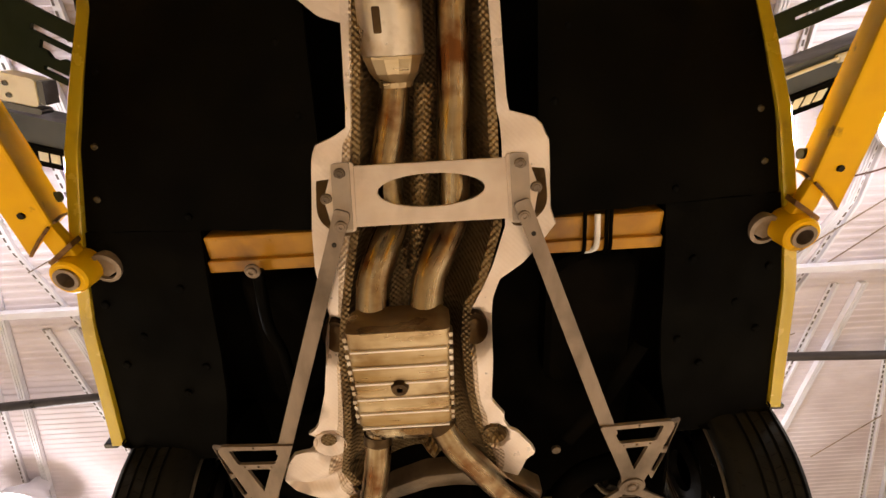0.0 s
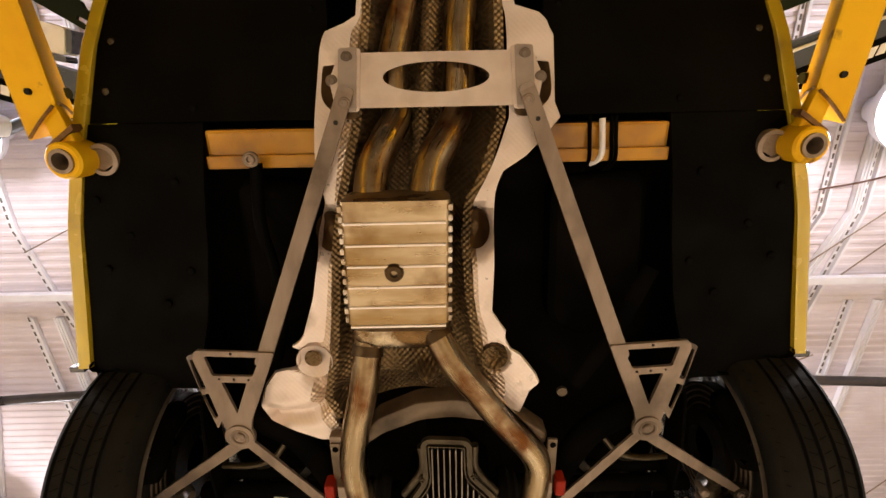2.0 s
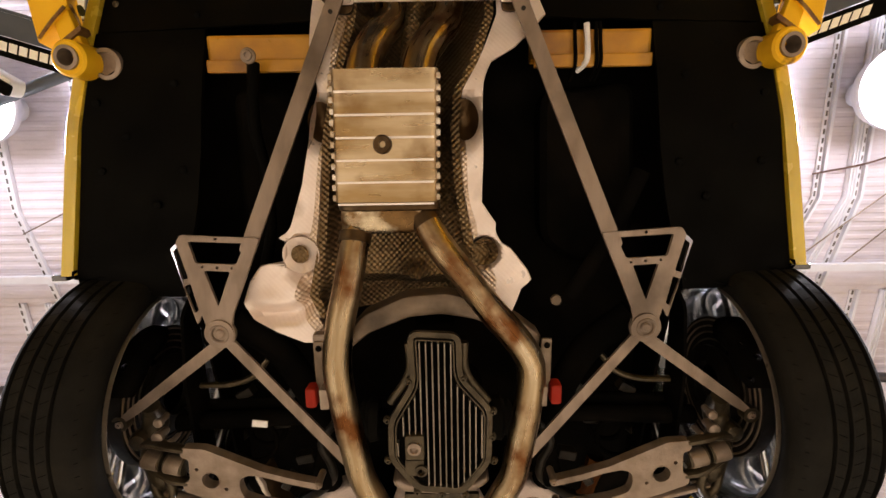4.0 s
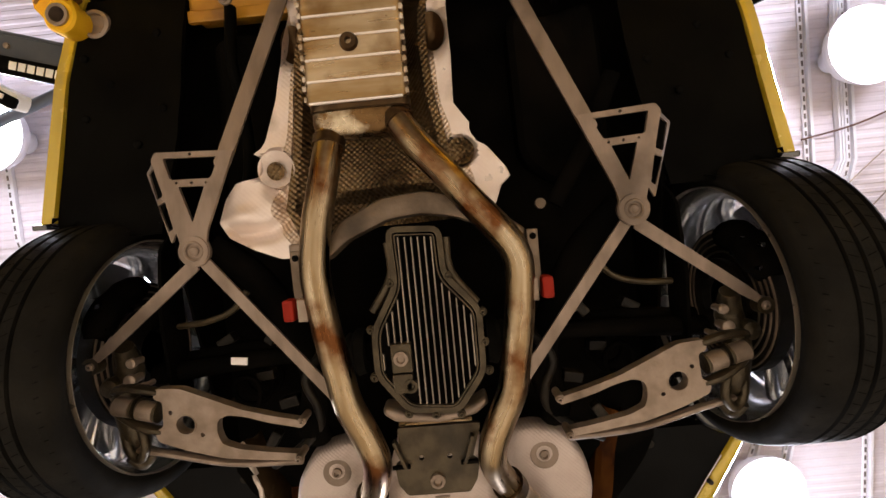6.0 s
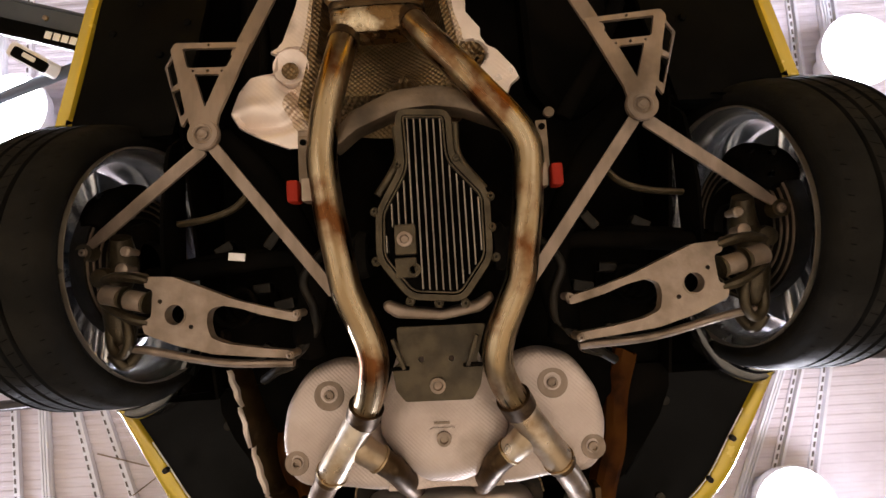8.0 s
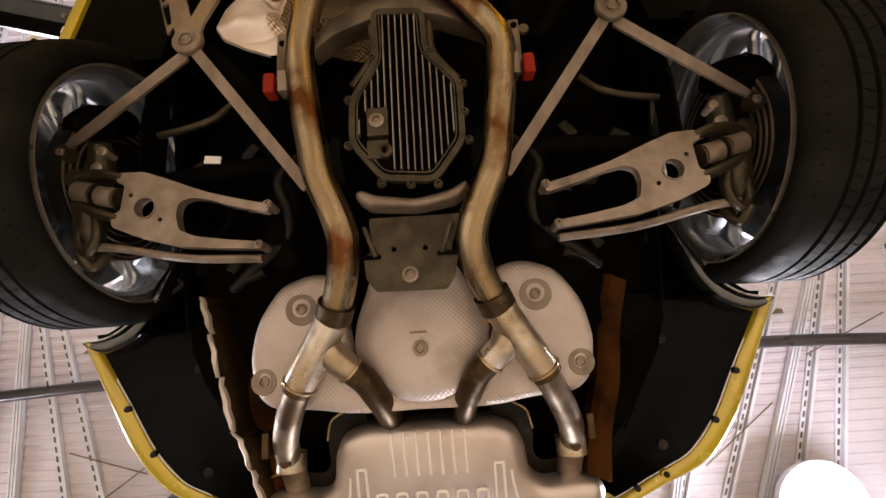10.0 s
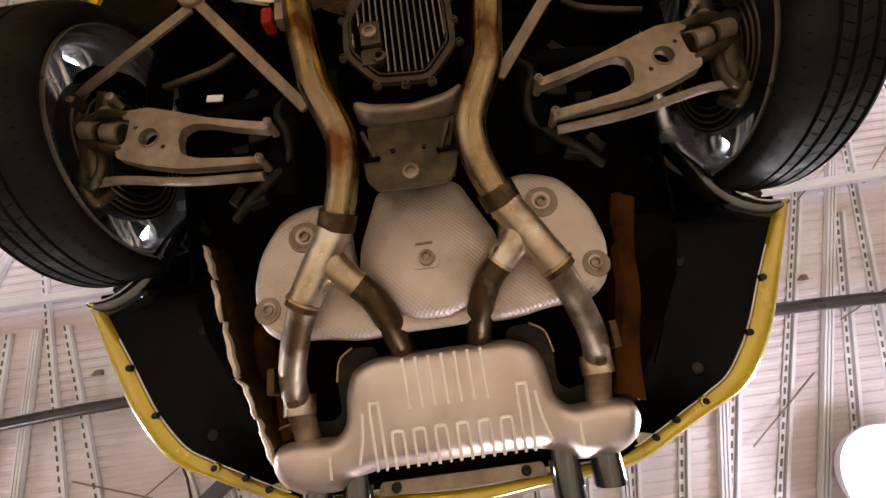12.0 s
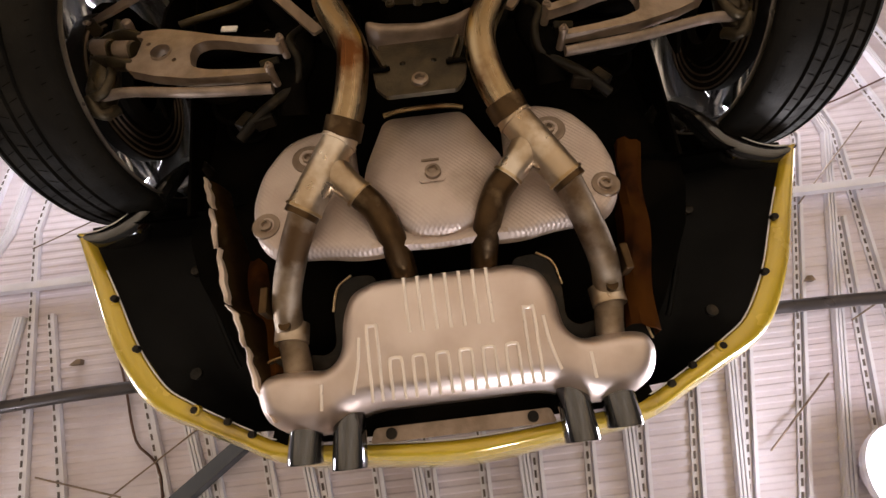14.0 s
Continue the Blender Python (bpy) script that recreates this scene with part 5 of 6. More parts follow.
    for x, y in ((0.62, 0.36), (0.58, 0.62), (0.5, 0.3)):
        part("liner_clip", lathe([(0.004, 0.013), (-0.004, 0.013), (-0.006, 0.005)], (s * x, y, 2.085), "z", 14), IRON, ln)
valance = part("rear_valance", plate(round_path([(-0.19, 0.776), (0.19, 0.776), (0.2, 0.806), (-0.2, 0.806)], 0.008), 2.122, 0.008), ALLOY, car, "grey rear valance strip")
# Black sheet added in the gap before the valance: shade as colour.
part("valance_gap_shade", solid_sheet([[(x, y, z) for x in np.linspace(-0.42, 0.42, 9)] for y, z in ((0.70, 2.14), (0.74, 2.15), (0.772, 2.138), (0.79, 2.132))], 0.006), VOID, valance, "black sheet for the dark gap above the strip", True)
for x in (-0.154, 0.15):
    part("valance_plug", lathe([(0.004, 0.012), (-0.004, 0.012), (-0.005, 0.005)], (x, 0.79, 2.121), "z", 16), IRON, valance)


# ---- wheels and brakes ----
WY, WZ = -0.1, 1.91


def wheel(s):
    c = (-0.787 if s < 0 else 0.817, WY, WZ)
    w = part("wheel", lathe([(-0.092, 0.288), (-0.084, 0.276), (-0.07, 0.262), (-0.02, 0.252), (0.05, 0.25), (0.08, 0.258), (0.09, 0.268), (0.08, 0.272), (0.0, 0.264), (-0.07, 0.272), (-0.088, 0.287)], c, "x", 72, s, True), RIM, car, "polished alloy wheel with wide tyre", True)
    tyre = [(-0.083, 0.284), (-0.097, 0.290), (-0.106, 0.304), (-0.106, 0.318), (-0.099, 0.332), (-0.088, 0.339), (-0.07, 0.3425)]
    for g in (-0.036, -0.004, 0.03, 0.06):
        tyre += [(g - 0.005, 0.3450), (g - 0.004, 0.3375), (g + 0.004, 0.3375), (g + 0.005, 0.3450)]
    tyre += [(0.07, 0.343), (0.078, 0.337), (0.083, 0.32), (0.083, 0.288), (0.08, 0.272)]
    ty = part("tyre", lathe(tyre, c, "x", 112, s, True), RUBBER, w, "worn black road tyre with wide grooves", True)
    # tread sipes, in one joined mesh
    sp = bmesh.new()
    for k in range(76):
        a = 2 * math.pi * k / 76
        for xo, half_w, r1, turn in ((-0.067, 0.022, 0.3434, 0.035), (-0.02, 0.009, 0.3454, 0.02), (0.013, 0.009, 0.3454, -0.02), (0.045, 0.009, 0.3454, 0.02)):
            vs = []
            for sx, da in ((-1, -0.0028), (1, -0.0028), (1, 0.0028), (-1, 0.0028)):
                aa = a + da + (turn if sx > 0 else 0) + xo * 3
                rr = r1 - (0.0036 if xo < -0.05 and sx < 0 else 0)
                vs.append(sp.verts.new((c[0] + s * (xo + sx * half_w), c[1] + rr * math.cos(aa), c[2] + rr * math.sin(aa))))
            sp.faces.new(vs)
    tagged(part("tread_sipe_band", sp, VOID, ty), kind="stuff")
    part("inner_rim_lip", lathe([(-0.09, 0.2915), (-0.107, 0.2907), (-0.107, 0.2888), (-0.09, 0.287)], c, "x", 112, s, True), FIN, w, "thin bright rim edge", True)
    for k in range(10):
        a = 2 * math.pi * (k + 0.3 * (k % 2)) / 10
        u = Vector((0, math.cos(a), math.sin(a)))
        cc = Vector(c)
        p = [cc + Vector((s * 0.05, 0, 0)) + u * 0.05, cc + Vector((s * 0.055, 0, 0)) + u * 0.13, cc + Vector((s * 0.065, 0, 0)) + u * 0.255]
        part("spoke", tube(p, [0.026, 0.02, 0.028], sides=12, steps=4, flat=0.7), RIM, w, smooth=True)
    # Added disc that keeps the bright ceiling from showing between the spokes.
    part("spoke_backing", lathe([(0.062, 0.246), (0.066, 0.21), (0.062, 0.07), (0.068, 0.07), (0.073, 0.21), (0.07, 0.246)], c, "x", 64, s, True), RIM, w, smooth=True)
    part("hub_face", lathe([(0.04, 0.07), (0.075, 0.065), (0.08, 0.02)], c, "x", 28, s), RIM, w, smooth=True)
    disc = part("brake_disc", lathe([(-0.052, 0.182), (-0.052, 0.09), (-0.02, 0.085), (-0.02, 0.182)], c, "x", 64, s, True), IRON, w, "dark vented iron brake disc with worn rings", True)
    for r, m in ((0.118, DISC), (0.137, ALLOY), (0.154, ALLOY), (0.171, ALLOY)):
        part("wear_ring", lathe([(-0.051, r), (-0.055, r + 0.001), (-0.055, r + 0.0045), (-0.051, r + 0.0055)], c, "x", 56, s), m, disc, smooth=True)
    part("dust_shield", lathe([(-0.07, 0.105), (-0.075, 0.06), (-0.055, 0.055), (-0.055, 0.105)], c, "x", 40, s, True), IRON, w, smooth=True)
    arc = [(c[0] - s * 0.045, WY + 0.168 * math.cos(a0), WZ + 0.168 * math.sin(a0)) for a0 in np.linspace(math.pi * 0.98, math.pi * 1.36, 8)]
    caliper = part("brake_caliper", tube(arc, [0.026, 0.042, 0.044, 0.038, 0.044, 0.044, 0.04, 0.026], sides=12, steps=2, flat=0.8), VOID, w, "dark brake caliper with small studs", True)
    for k, (dx, a0, r) in enumerate(((-0.06, 1.04, 0.18), (-0.065, 1.12, 0.17), (-0.055, 1.2, 0.18), (-0.07, 1.28, 0.15), (-0.075, 1.1, 0.13))):
        part("caliper_stud", lathe([(0.004, 0.007), (-0.006, 0.006)], (c[0] + s * dx, WY + r * math.cos(math.pi * a0), WZ + r * math.sin(math.pi * a0) - 0.036), "z", 10), CHROME, caliper)


for s in (-1, 1):
    wheel(s)

# ---- suspension ----
for s in (-1, 1):
    m = lambda pts: [(s * x, y) for x, y in pts]
    ao = m([(0.602, -0.058), (0.545, -0.055), (0.49, -0.033), (0.41, 0.001), (0.34, 0.022), (0.276, 0.038), (0.28, 0.055), (0.353, 0.036), (0.40, 0.019), (0.44, 0.011), (0.464, 0.02), (0.47, 0.046), (0.464, 0.077), (0.428, 0.092),
            (0.36, 0.104), (0.29, 0.113), (0.294, 0.128), (0.37, 0.121), (0.46, 0.111), (0.54, 0.088), (0.606, 0.06), (0.606, 0.034), (0.586, 0.028), (0.582, -0.03), (0.602, -0.034)])
    az = lambda x, y: 1.722 + 0.02 * (abs(x) - 0.45) - 0.004 * math.cos(y * 30)
    hol = [ring_of(s * 0.535, 0.025, 0.021, n=28), ring_of(s * 0.566, -0.004, 0.005, n=10), ring_of(s * 0.503, 0.052, 0.005, n=10)]
    arm = part("control_arm", plate(round_path(ao, 0.010, 3), az, 0.022, hol), ALLOY, car, "pressed alloy control arm with a round hole")
    part("hole_collar", lathe([(0.0, 0.0235), (-0.002, 0.0225), (-0.002, 0.0208), (0.012, 0.0205), (0.012, 0.0235)], (s * 0.535, 0.025, az(0.535, 0.025)), "z", 28, closed=True), ALLOY, arm, smooth=True)
    for x, y in ((0.28, 0.038), (0.296, 0.12)):
        part("arm_bush", tube([(s * x, y, 1.714), (s * x, y, 1.76)], 0.0085, sides=14, steps=0), ALLOY, arm, smooth=True)
        part("bush_bolt", bolt_mesh((s * (x - 0.002), y, 1.714), 0.006, 0.006), ALLOY, arm)
    for x0, y0 in ((0.604, -0.004), (0.655, -0.018)):
        part("arm_clevis", tube([(s * x0, y0, 1.732), (s * (x0 + 0.036), y0 - 0.008, 1.734)], [0.0215, 0.0215], sides=20, steps=0), ALLOY, arm, "pale machined bush sleeve", True)
        part("clevis_ring", tube([(s * (x0 - 0.004), y0 + 0.001, 1.738), (s * (x0 + 0.001), y0, 1.738)], 0.024, sides=20, steps=0), CAST, arm, smooth=True)
        part("clevis_ring", tube([(s * (x0 + 0.035), y0 - 0.008, 1.74), (s * (x0 + 0.041), y0 - 0.009, 1.74)], 0.024, sides=20, steps=0), CAST, arm, smooth=True)
    for y0, lean in ((-0.052, -0.3), (0.036, 0.35)):
        fork = [(s * 0.596, y0 + 0.004, 1.735), (s * 0.63, y0 - 0.006, 1.733), (s * 0.668, y0 - 0.016 - 0.02 * lean, 1.74), (s * 0.70, y0 - 0.02 - 0.06 * lean, 1.752)]
        part("clevis_fork", tube(fork, [0.009, 0.011, 0.011, 0.013], sides=10, steps=4, flat=1.5), CAST, arm, "dark forged fork", True)
    for x0, y0, r in ((0.652, -0.116, 0.011), (0.66, -0.077, 0.014), (0.632, -0.062, 0.009)):
        part("pinch_bolt", lathe([(0.03, r * 0.7), (0.004, r * 0.7), (0.004, r), (-0.006, r), (-0.009, r * 0.7)], (s * x0, y0, 1.742), "z", 14), ALLOY, arm, smooth=True)
    part("ball_joint", lathe([(0.03, 0.022), (0.0, 0.024), (-0.012, 0.02), (-0.018, 0.008)], (s * 0.712, -0.062, 1.752), "z", 20), CAST, arm, smooth=True)
    # second, darker arm just behind
    part("rear_link", tube([(s * 0.30, 0.142, 1.75), (s * 0.45, 0.132, 1.745), (s * 0.6, 0.1, 1.75), (s * 0.675, 0.09, 1.76)], 0.0085, sides=10, flat=1.3), ALLOY, car, "dusty alloy rear link", True)
    part("knuckle", tube([(s * 0.68, -0.15, 1.76), (s * 0.695, -0.09, 1.79), (s * 0.69, -0.03, 1.76), (s * 0.685, 0.05, 1.77), (s * 0.70, 0.11, 1.80)], [0.02, 0.03, 0.028, 0.03, 0.018], sides=12), CAST, car, "dark forged wheel knuckle", True)
    part("knuckle_rib", tube([(s * 0.69, 0.1, 1.75), (s * 0.675, 0.13, 1.77), (s * 0.66, 0.1, 1.79)], 0.012, sides=10), CAST, car, "dark knuckle rib", True)
    part("knuckle_hoop", tube([(s * 0.655, 0.03, 1.745), (s * 0.645, 0.075, 1.74), (s * 0.665, 0.105, 1.745), (s * 0.69, 0.085, 1.75), (s * 0.695, 0.03, 1.75)], 0.010, sides=10), CAST, car, "dark knuckle hoop", True)
    # links from the hub plate
    a, b = Vector((s * 0.47, -0.322)), Vector((s * 0.735, -0.125))
    d = (b - a).normalized()
    n = Vector((-d.y, d.x))
    toe_o = [a + n * 0.0135, a - n * 0.0135, (a + b) / 2 - n * 0.0125, b - d * 0.05 - n * 0.0115, b - n * 0.007, b + n * 0.007, b - d * 0.05 + n * 0.0115, (a + b) / 2 + n * 0.0125]
    toe = part("toe_link", plate(round_path(toe_o, 0.006, 2), lambda x, y: lerp([(-0.33, 1.716), (-0.13, 1.732)], y), 0.006), STRAP, car, "flat alloy toe link")
    part("link_eye", lathe([(-0.012, 0.019), (0.012, 0.019), (0.012, 0.011), (-0.012, 0.011)], (s * 0.738, -0.118, 1.742), "z", 20, closed=True), CAST, toe, smooth=True)
    part("eye_bolt", bolt_mesh((s * 0.738, -0.118, 1.734), 0.008, 0.007), ALLOY, toe)
    a, b = Vector((s * 0.447, -0.325)), Vector((s * 0.205, 0.002))
    d = (b - a).normalized()
    n = Vector((-d.y, d.x)) * 0.0125
    part("inner_brace", plate(round_path([a + n, a - n, b - n, b + n], 0.006), lambda x, y: lerp([(-0.33, 1.712), (-0.03, 1.735)], y), 0.007), STRAP, car, "grey alloy inner brace strap")
    part("camber_link", tube([(s * 0.405, -0.245, 1.80), (s * 0.44, -0.205, 1.79), (s * 0.50, -0.185, 1.79), (s * 0.575, -0.178, 1.80)], 0.0075, sides=10, flat=1.2), CAST, car, "curved dull alloy camber link", True)
    # Upper link, drive shaft and spring near-black: the recess's shade is in their colour.
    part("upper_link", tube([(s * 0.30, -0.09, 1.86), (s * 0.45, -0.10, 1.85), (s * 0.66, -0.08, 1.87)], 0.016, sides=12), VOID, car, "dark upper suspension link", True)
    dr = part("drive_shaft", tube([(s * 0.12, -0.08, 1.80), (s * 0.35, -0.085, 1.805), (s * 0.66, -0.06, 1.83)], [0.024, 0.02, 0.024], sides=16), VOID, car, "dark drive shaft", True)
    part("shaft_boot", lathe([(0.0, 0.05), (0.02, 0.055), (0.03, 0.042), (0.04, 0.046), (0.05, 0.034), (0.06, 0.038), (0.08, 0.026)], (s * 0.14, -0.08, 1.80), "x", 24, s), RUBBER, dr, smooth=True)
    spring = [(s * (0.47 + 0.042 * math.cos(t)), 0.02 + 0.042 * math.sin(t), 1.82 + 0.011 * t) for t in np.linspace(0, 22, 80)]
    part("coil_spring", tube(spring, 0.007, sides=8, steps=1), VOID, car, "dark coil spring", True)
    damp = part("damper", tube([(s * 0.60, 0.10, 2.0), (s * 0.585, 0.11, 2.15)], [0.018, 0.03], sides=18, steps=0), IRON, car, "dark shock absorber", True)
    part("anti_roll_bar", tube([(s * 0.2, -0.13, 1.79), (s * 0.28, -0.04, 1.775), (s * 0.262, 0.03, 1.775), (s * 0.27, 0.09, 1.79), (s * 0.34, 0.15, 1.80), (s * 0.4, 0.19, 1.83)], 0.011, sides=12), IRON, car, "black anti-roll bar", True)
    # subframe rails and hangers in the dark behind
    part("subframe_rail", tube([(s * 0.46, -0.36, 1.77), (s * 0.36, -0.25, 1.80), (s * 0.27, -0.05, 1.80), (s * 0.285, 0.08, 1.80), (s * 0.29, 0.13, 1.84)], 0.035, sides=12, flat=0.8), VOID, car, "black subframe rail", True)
    for x, y, z, a in ((0.345, 0.16, 1.81, 0.3), (0.40, 0.13, 1.84, 1.0), (0.33, 0.02, 1.79, 0.2), (0.37, -0.13, 1.83, 0.9), (0.50, -0.12, 1.86, 0.5), (0.42, -0.02, 1.88, 0.1)):
        part("bracket", box((s * x - 0.022, y - 0.012, z - 0.01), (s * x + 0.022, y + 0.012, z + 0.02), 0.004, Matrix.Rotation(a * s, 3, "Z")), IRON, car, "small dark bracket")
    hook = part("pipe_hanger", box((s * 0.248 - 0.012, -0.33, 1.70), (s * 0.248 + 0.011, -0.2, 1.708), 0.003), CRADLE, car, "alloy exhaust hanger bracket")
    # Black disc drawn for the dark of the hole.
    part("hanger_hole", lathe([(0.002, 0.007), (-0.002, 0.007)], (s * 0.248, -0.315, 1.7), "z", 12), VOID, hook)
    part("hanger_foot", box((s * 0.236 - 0.01, -0.232, 1.672), (s * 0.236 + 0.01, -0.185, 1.705), 0.003), ALLOY, hook)
    part("rubber_bush", box((s * 0.267 - 0.012, -0.232, 1.676), (s * 0.267 + 0.012, -0.186, 1.712), 0.007), RED, hook, "bright red rubber bush")
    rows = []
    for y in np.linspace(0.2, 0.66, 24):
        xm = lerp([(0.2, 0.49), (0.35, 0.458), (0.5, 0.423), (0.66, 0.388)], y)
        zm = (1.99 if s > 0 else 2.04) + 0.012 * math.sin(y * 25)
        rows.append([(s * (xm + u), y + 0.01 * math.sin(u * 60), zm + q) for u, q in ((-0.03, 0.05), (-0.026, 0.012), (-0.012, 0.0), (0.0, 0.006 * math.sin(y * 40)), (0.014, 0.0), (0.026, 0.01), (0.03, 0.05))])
    part("inner_wing", solid_sheet(rows, 0.003), WING, car, "amber painted inner wing, mottled, shade in its colour", True)

label = part("paper_label", box((-0.445, -0.1, 1.766), (-0.408, -0.083, 1.77), 0.001, Matrix.Rotation(0.12, 3, "Z")), WHITEPLASTIC, car, "small white paper label")
part("ear_screw", lathe([(0.004, 0.013), (-0.004, 0.012), (-0.005, 0.004)], (0.291, -0.384, 1.80), "z", 16), CRADLE, car, "dull yellow screw head")

# brake line and hoses in the tank bay
part("cable_tie", tube([(0.37, -1.02, 1.915), (0.372, -0.95, 1.905), (0.368, -0.93, 1.915), (0.355, -0.918, 1.93)], 0.007, sides=10), WHITEPLASTIC, car, "white plastic hook over the cross member", True)
for x in (0.345, 0.395, 0.405):
    part("brake_hose", tube([(x, -1.025, 1.925), (x, -0.98, 1.916), (x, -0.93, 1.908), (x, -0.90, 1.95)], 0.0045, sides=8), VOID, car, "thin black brake hose", True)
part("bay_bolt", bolt_mesh((-0.408, -0.951, 1.865), 0.012, 0.008), ALLOY, car, "steel bolt on the cross member")
part("fuel_line", tube([(-0.408, -0.94, 1.89), (-0.41, -0.8, 1.87), (-0.40, -0.7, 1.88), (-0.39, -0.56, 1.86), (-0.42, -0.45, 1.87)], 0.014, sides=12), BLACK, car, "black fuel line", True)
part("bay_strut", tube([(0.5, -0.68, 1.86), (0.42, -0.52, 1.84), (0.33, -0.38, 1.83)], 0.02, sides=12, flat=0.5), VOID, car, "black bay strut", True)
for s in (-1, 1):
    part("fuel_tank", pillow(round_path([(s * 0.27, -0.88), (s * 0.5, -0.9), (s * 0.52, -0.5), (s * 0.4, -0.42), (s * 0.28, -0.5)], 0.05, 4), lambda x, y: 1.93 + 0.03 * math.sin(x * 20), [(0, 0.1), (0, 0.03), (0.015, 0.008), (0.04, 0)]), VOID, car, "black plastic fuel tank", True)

# ---- differential and its mounts ----
pan_o = [(-0.05, -0.357), (0.058, -0.35), (0.06, -0.255), (0.128, -0.178), (0.126, -0.05), (0.065, 0.028), (-0.042, 0.018), (-0.102, -0.06), (-0.1, -0.152), (-0.046, -0.24)]
pan_o = [(0.012 + (x - 0.012) * 0.96, y) for x, y in pan_o]
po = round_path(pan_o, 0.02, 4)
# Cover base black under pale fins: the shade between them is painted in.
diff = part("differential", pillow(inset(po, 0.005), lambda x, y: 1.68, [(0.0, 0.16), (0.0, 0.02), (0.005, 0.0)]), VOID, car, "finned cast alloy differential cover, black between the fins for shade", True)
part("cover_flange", plate(inset(po, -0.005), 1.674, 0.012, [inset(po, 0.007)]), CAST, diff)


def span(x, loop):
    ys = []
    for (x0, y0), (x1, y1) in zip(loop, loop[1:] + loop[:1]):
        if (x0 - x) * (x1 - x) < 0:
            ys.append(y0 + (x - x0) / (x1 - x0) * (y1 - y0))
    return (min(ys), max(ys)) if ys else (0.0, 0.0)


part("cover_rim", plate(inset(po, 0.0105), 1.67, 0.014, [inset(po, 0.0135)]), CAST, diff)
inner = [tuple(p) for p in inset(po, 0.0165)]
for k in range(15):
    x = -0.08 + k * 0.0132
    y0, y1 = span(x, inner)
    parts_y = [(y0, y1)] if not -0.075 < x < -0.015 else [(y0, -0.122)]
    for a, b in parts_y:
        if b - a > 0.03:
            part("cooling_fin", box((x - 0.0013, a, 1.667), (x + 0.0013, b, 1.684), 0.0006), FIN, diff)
part("plug_boss", box((-0.064, -0.125, 1.662), (-0.022, -0.065, 1.684), 0.004), CAST, diff)
part("plug", lathe([(0.004, 0.015), (-0.004, 0.015), (-0.006, 0.009), (0.0, 0.007), (0.0, 0.001)], (-0.044, -0.095, 1.661), "z", 24), ALLOY, diff, smooth=True)
part("plug_recess", box((-0.066, -0.06, 1.668), (-0.024, -0.02, 1.684), 0.004), CAST, diff)
part("plug", lathe([(0.004, 0.014), (-0.004, 0.014), (-0.006, 0.008), (0.0, 0.006), (0.0, 0.001)], (-0.03, -0.035, 1.668), "z", 24), CAST, diff, smooth=True)
for x, y in ((0.129, -0.172), (0.132, -0.05), (0.067, 0.036), (-0.041, 0.026), (-0.104, -0.056), (-0.102, -0.155), (0.065, -0.252), (-0.051, -0.247), (0.015, 0.033), (0.128, -0.11)):
    part("cover_bolt", bolt_mesh((x, y, 1.678), 0.0065, 0.006), CAST, diff)
for sx in (-1, 1):
    part("housing_rib", tube([(0.008 + sx * 0.06, -0.33, 1.69), (0.01 + sx * 0.062, -0.26, 1.69), (0.012 + sx * 0.108, -0.19, 1.69)], 0.009, sides=10, steps=4), CAST, diff, smooth=True)
arcf = [(-0.2, -0.33), (-0.15, -0.385), (-0.06, -0.425), (0.03, -0.432), (0.10, -0.415), (0.19, -0.37), (0.24, -0.33)]
arcb = [(0.235, -0.3), (0.17, -0.335), (0.09, -0.37), (0.02, -0.382), (-0.05, -0.376), (-0.14, -0.34), (-0.19, -0.3)]
part("front_cradle", pillow(round_path(arcf + arcb, 0.008, 2), lambda x, y: 1.715, [(0, 0.05), (0, 0.008), (0.003, 0.002), (0.008, 0.0)]), CRADLE, car, "curved alloy cradle before the differential", True)
part("front_cradle_foot", box((-0.262, -0.345, 1.705), (-0.225, -0.3, 1.73), 0.005), ALLOY, car, "alloy cradle foot")
rb = [(-0.102, 0.028), (-0.092, 0.022), (-0.06, 0.036), (0.02, 0.048), (0.09, 0.034), (0.122, 0.016), (0.128, 0.034), (0.098, 0.057), (0.02, 0.069), (-0.075, 0.06), (-0.1, 0.043)]
part("rear_cradle", pillow(round_path(rb, 0.006, 2), lambda x, y: 1.71, [(0, 0.05), (0, 0.01), (0.003, 0.003), (0.007, 0.0)]), ALLOY, car, "curved alloy cradle behind the differential", True)
mo = [(-0.078, 0.08), (0.106, 0.082), (0.082, 0.155), (0.096, 0.165), (0.088, 0.205), (0.07, 0.232), (-0.066, 0.23), (-0.085, 0.205), (-0.09, 0.16), (-0.075, 0.152)]
mount = part("rear_mount_plate", plate(round_path(mo, 0.006, 2), lambda x, y: 1.725 + 0.15 * max(0, 0.12 - y), 0.01, [ring_of(-0.03, 0.147, 0.006, n=10), ring_of(0.032, 0.148, 0.006, n=10)]), CAST, car, "grey steel rear mount plate")
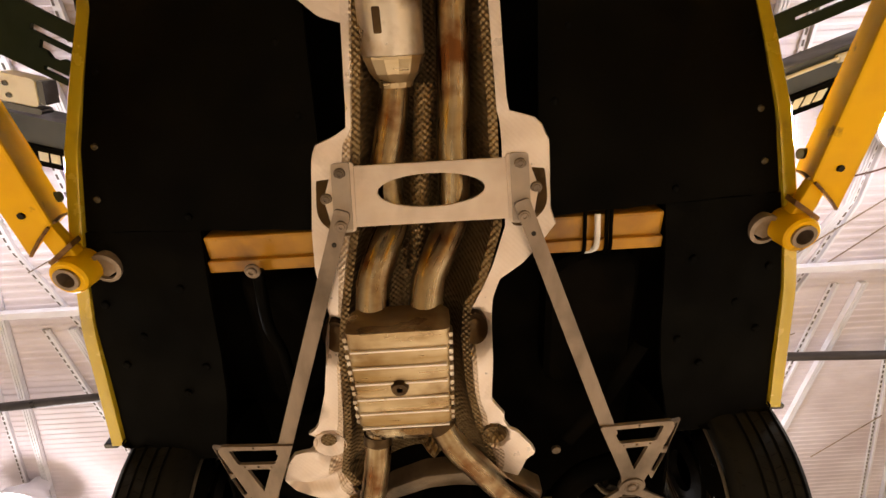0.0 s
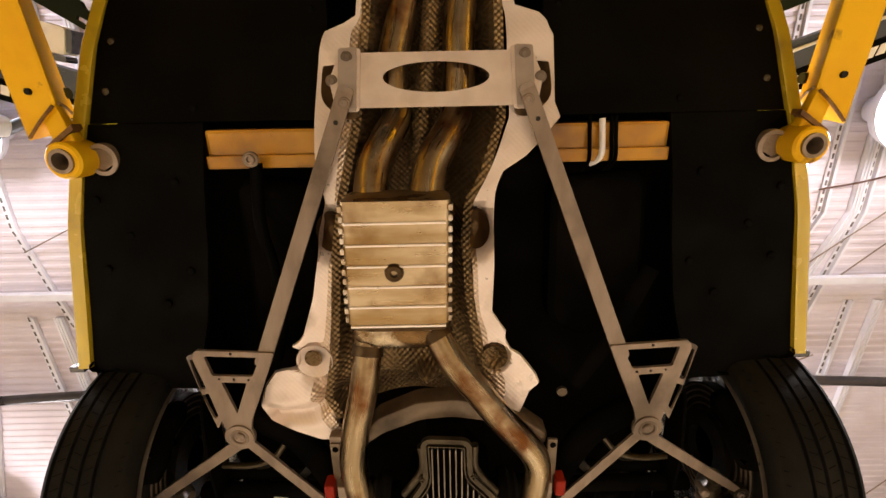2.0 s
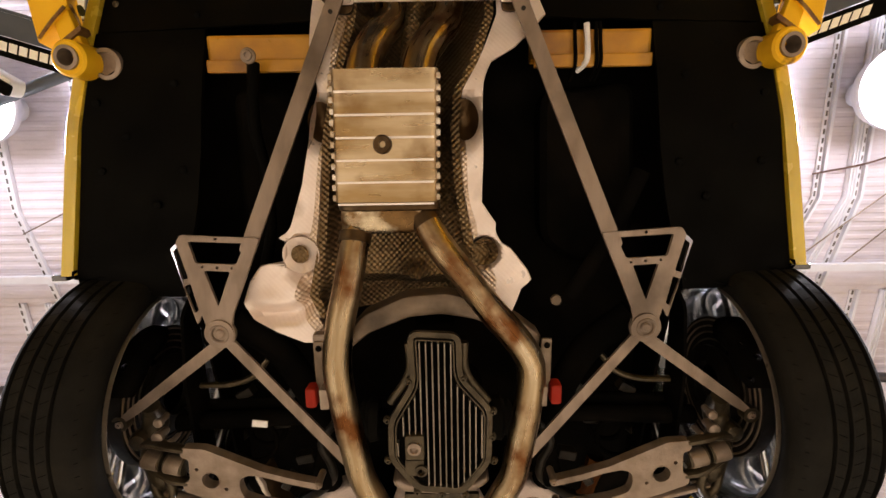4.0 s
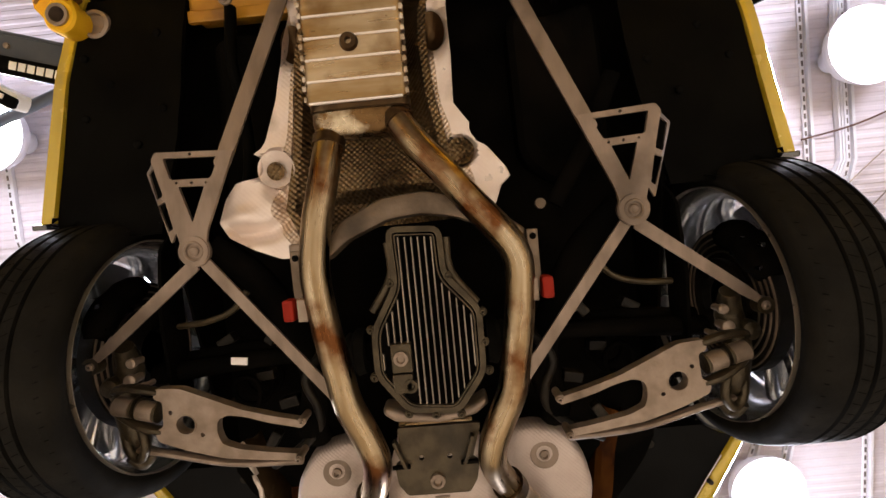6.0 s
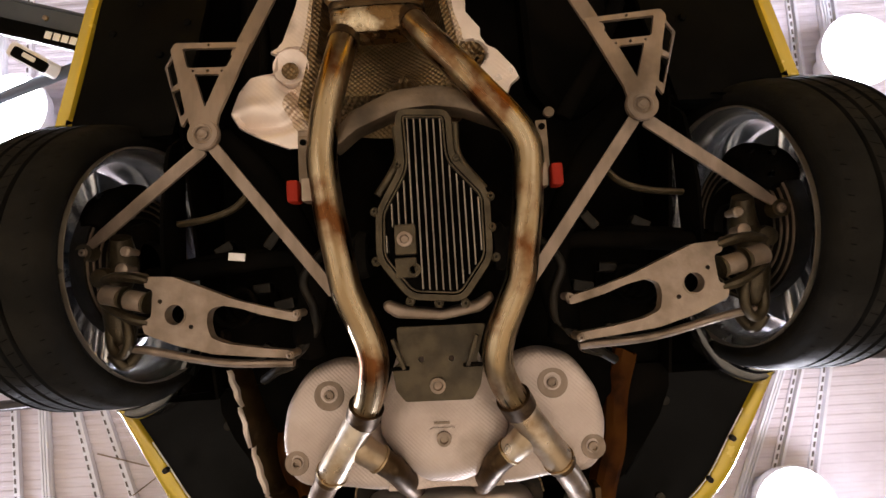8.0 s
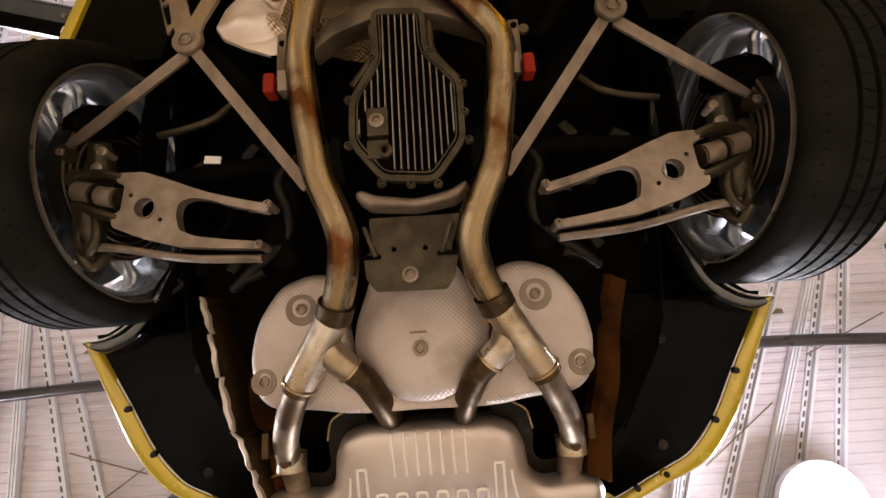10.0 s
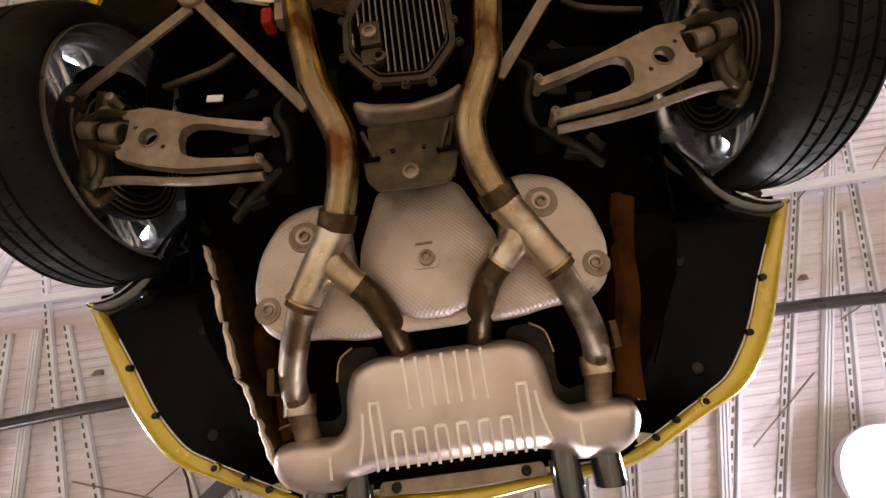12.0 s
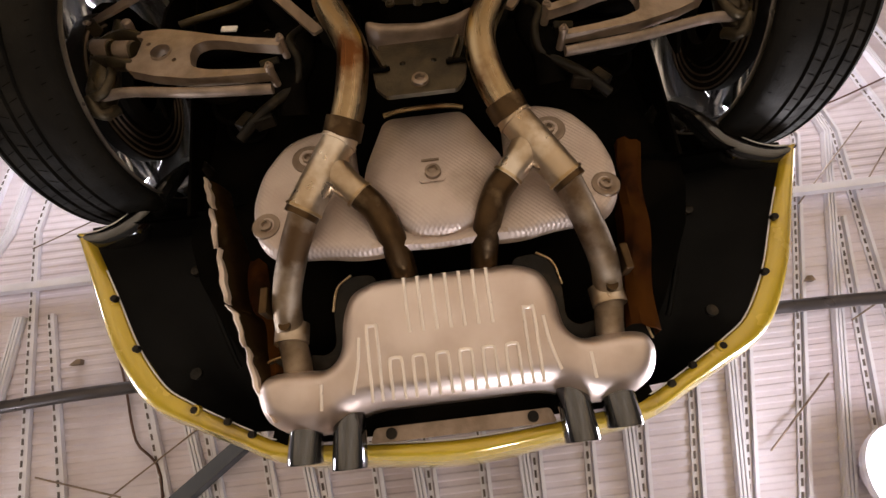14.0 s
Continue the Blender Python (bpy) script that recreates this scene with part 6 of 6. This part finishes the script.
part("mount_bolt", lathe([(0.004, 0.017), (-0.005, 0.016), (-0.007, 0.01), (0.0, 0.008), (0.0, 0.001)], (0.001, 0.2, 1.723), "z", 20), ALLOY, mount, smooth=True)
for s in (-1, 1):
    part("mount_gusset", box((s * 0.075 - 0.004, 0.1, 1.71), (s * 0.075 + 0.004, 0.165, 1.73), 0.002, Matrix.Rotation(0.35 * s, 3, "Z")), CAST, mount)
    part("mount_tab", box((s * 0.075 - 0.02, 0.158, 1.717), (s * 0.075 + 0.02, 0.166, 1.724), 0.002), VOID, mount)

# torn-edged aluminium strip beside the silencer
edge = [(-0.552, 0.183), (-0.53, 0.25), (-0.505, 0.32), (-0.492, 0.42), (-0.475, 0.50), (-0.45, 0.53), (-0.43, 0.60), (-0.408, 0.68), (-0.372, 0.752)]
line = spline([(x, y, 0) for x, y in edge], 5)
rows = []
for i, p in enumerate(line):
    z0 = 1.952 + 0.18 * max(0, p.y - 0.35)
    rows.append([(p.x + 0.004, p.y, z0), (p.x + 0.014, p.y, z0 + 0.014 + 0.005 * math.sin(i * 1.7)), (p.x + 0.027, p.y + 0.003, z0 + 0.03 + 0.004 * math.sin(i * 1.1)), (p.x + 0.036, p.y, z0 + 0.09)])
liner_sheet = part("edge_shield", solid_sheet(rows, 0.002), DARKPIPE, car, "heat-browned shield sheet with crumpled pale edges", True)
for i0, i1, off in ((0, 7, 0.004), (7, 13, -0.003), (13, 21, 0.005), (21, 30, -0.002), (30, 40, 0.003)):
    rows = []
    for i in range(i0, i1 + 1):
        p = line[i]
        z0 = 1.945 + 0.18 * max(0, p.y - 0.35)
        j = off + 0.002 * math.sin(i * 2.1)
        taper = 0.35 + 0.65 * math.sin(math.pi * (i - i0 + 0.7) / (i1 - i0 + 1.4))
        rows.append([(p.x + j - 0.005 * taper, p.y, z0 + 0.003), (p.x + j, p.y, z0), (p.x + j + 0.006 * taper, p.y, z0 + 0.004), (p.x + j + 0.008 * taper, p.y, z0 + 0.014)])
    part("edge_fold", solid_sheet(rows, 0.002), SHEET, liner_sheet, "pale crumpled aluminium fold", True)
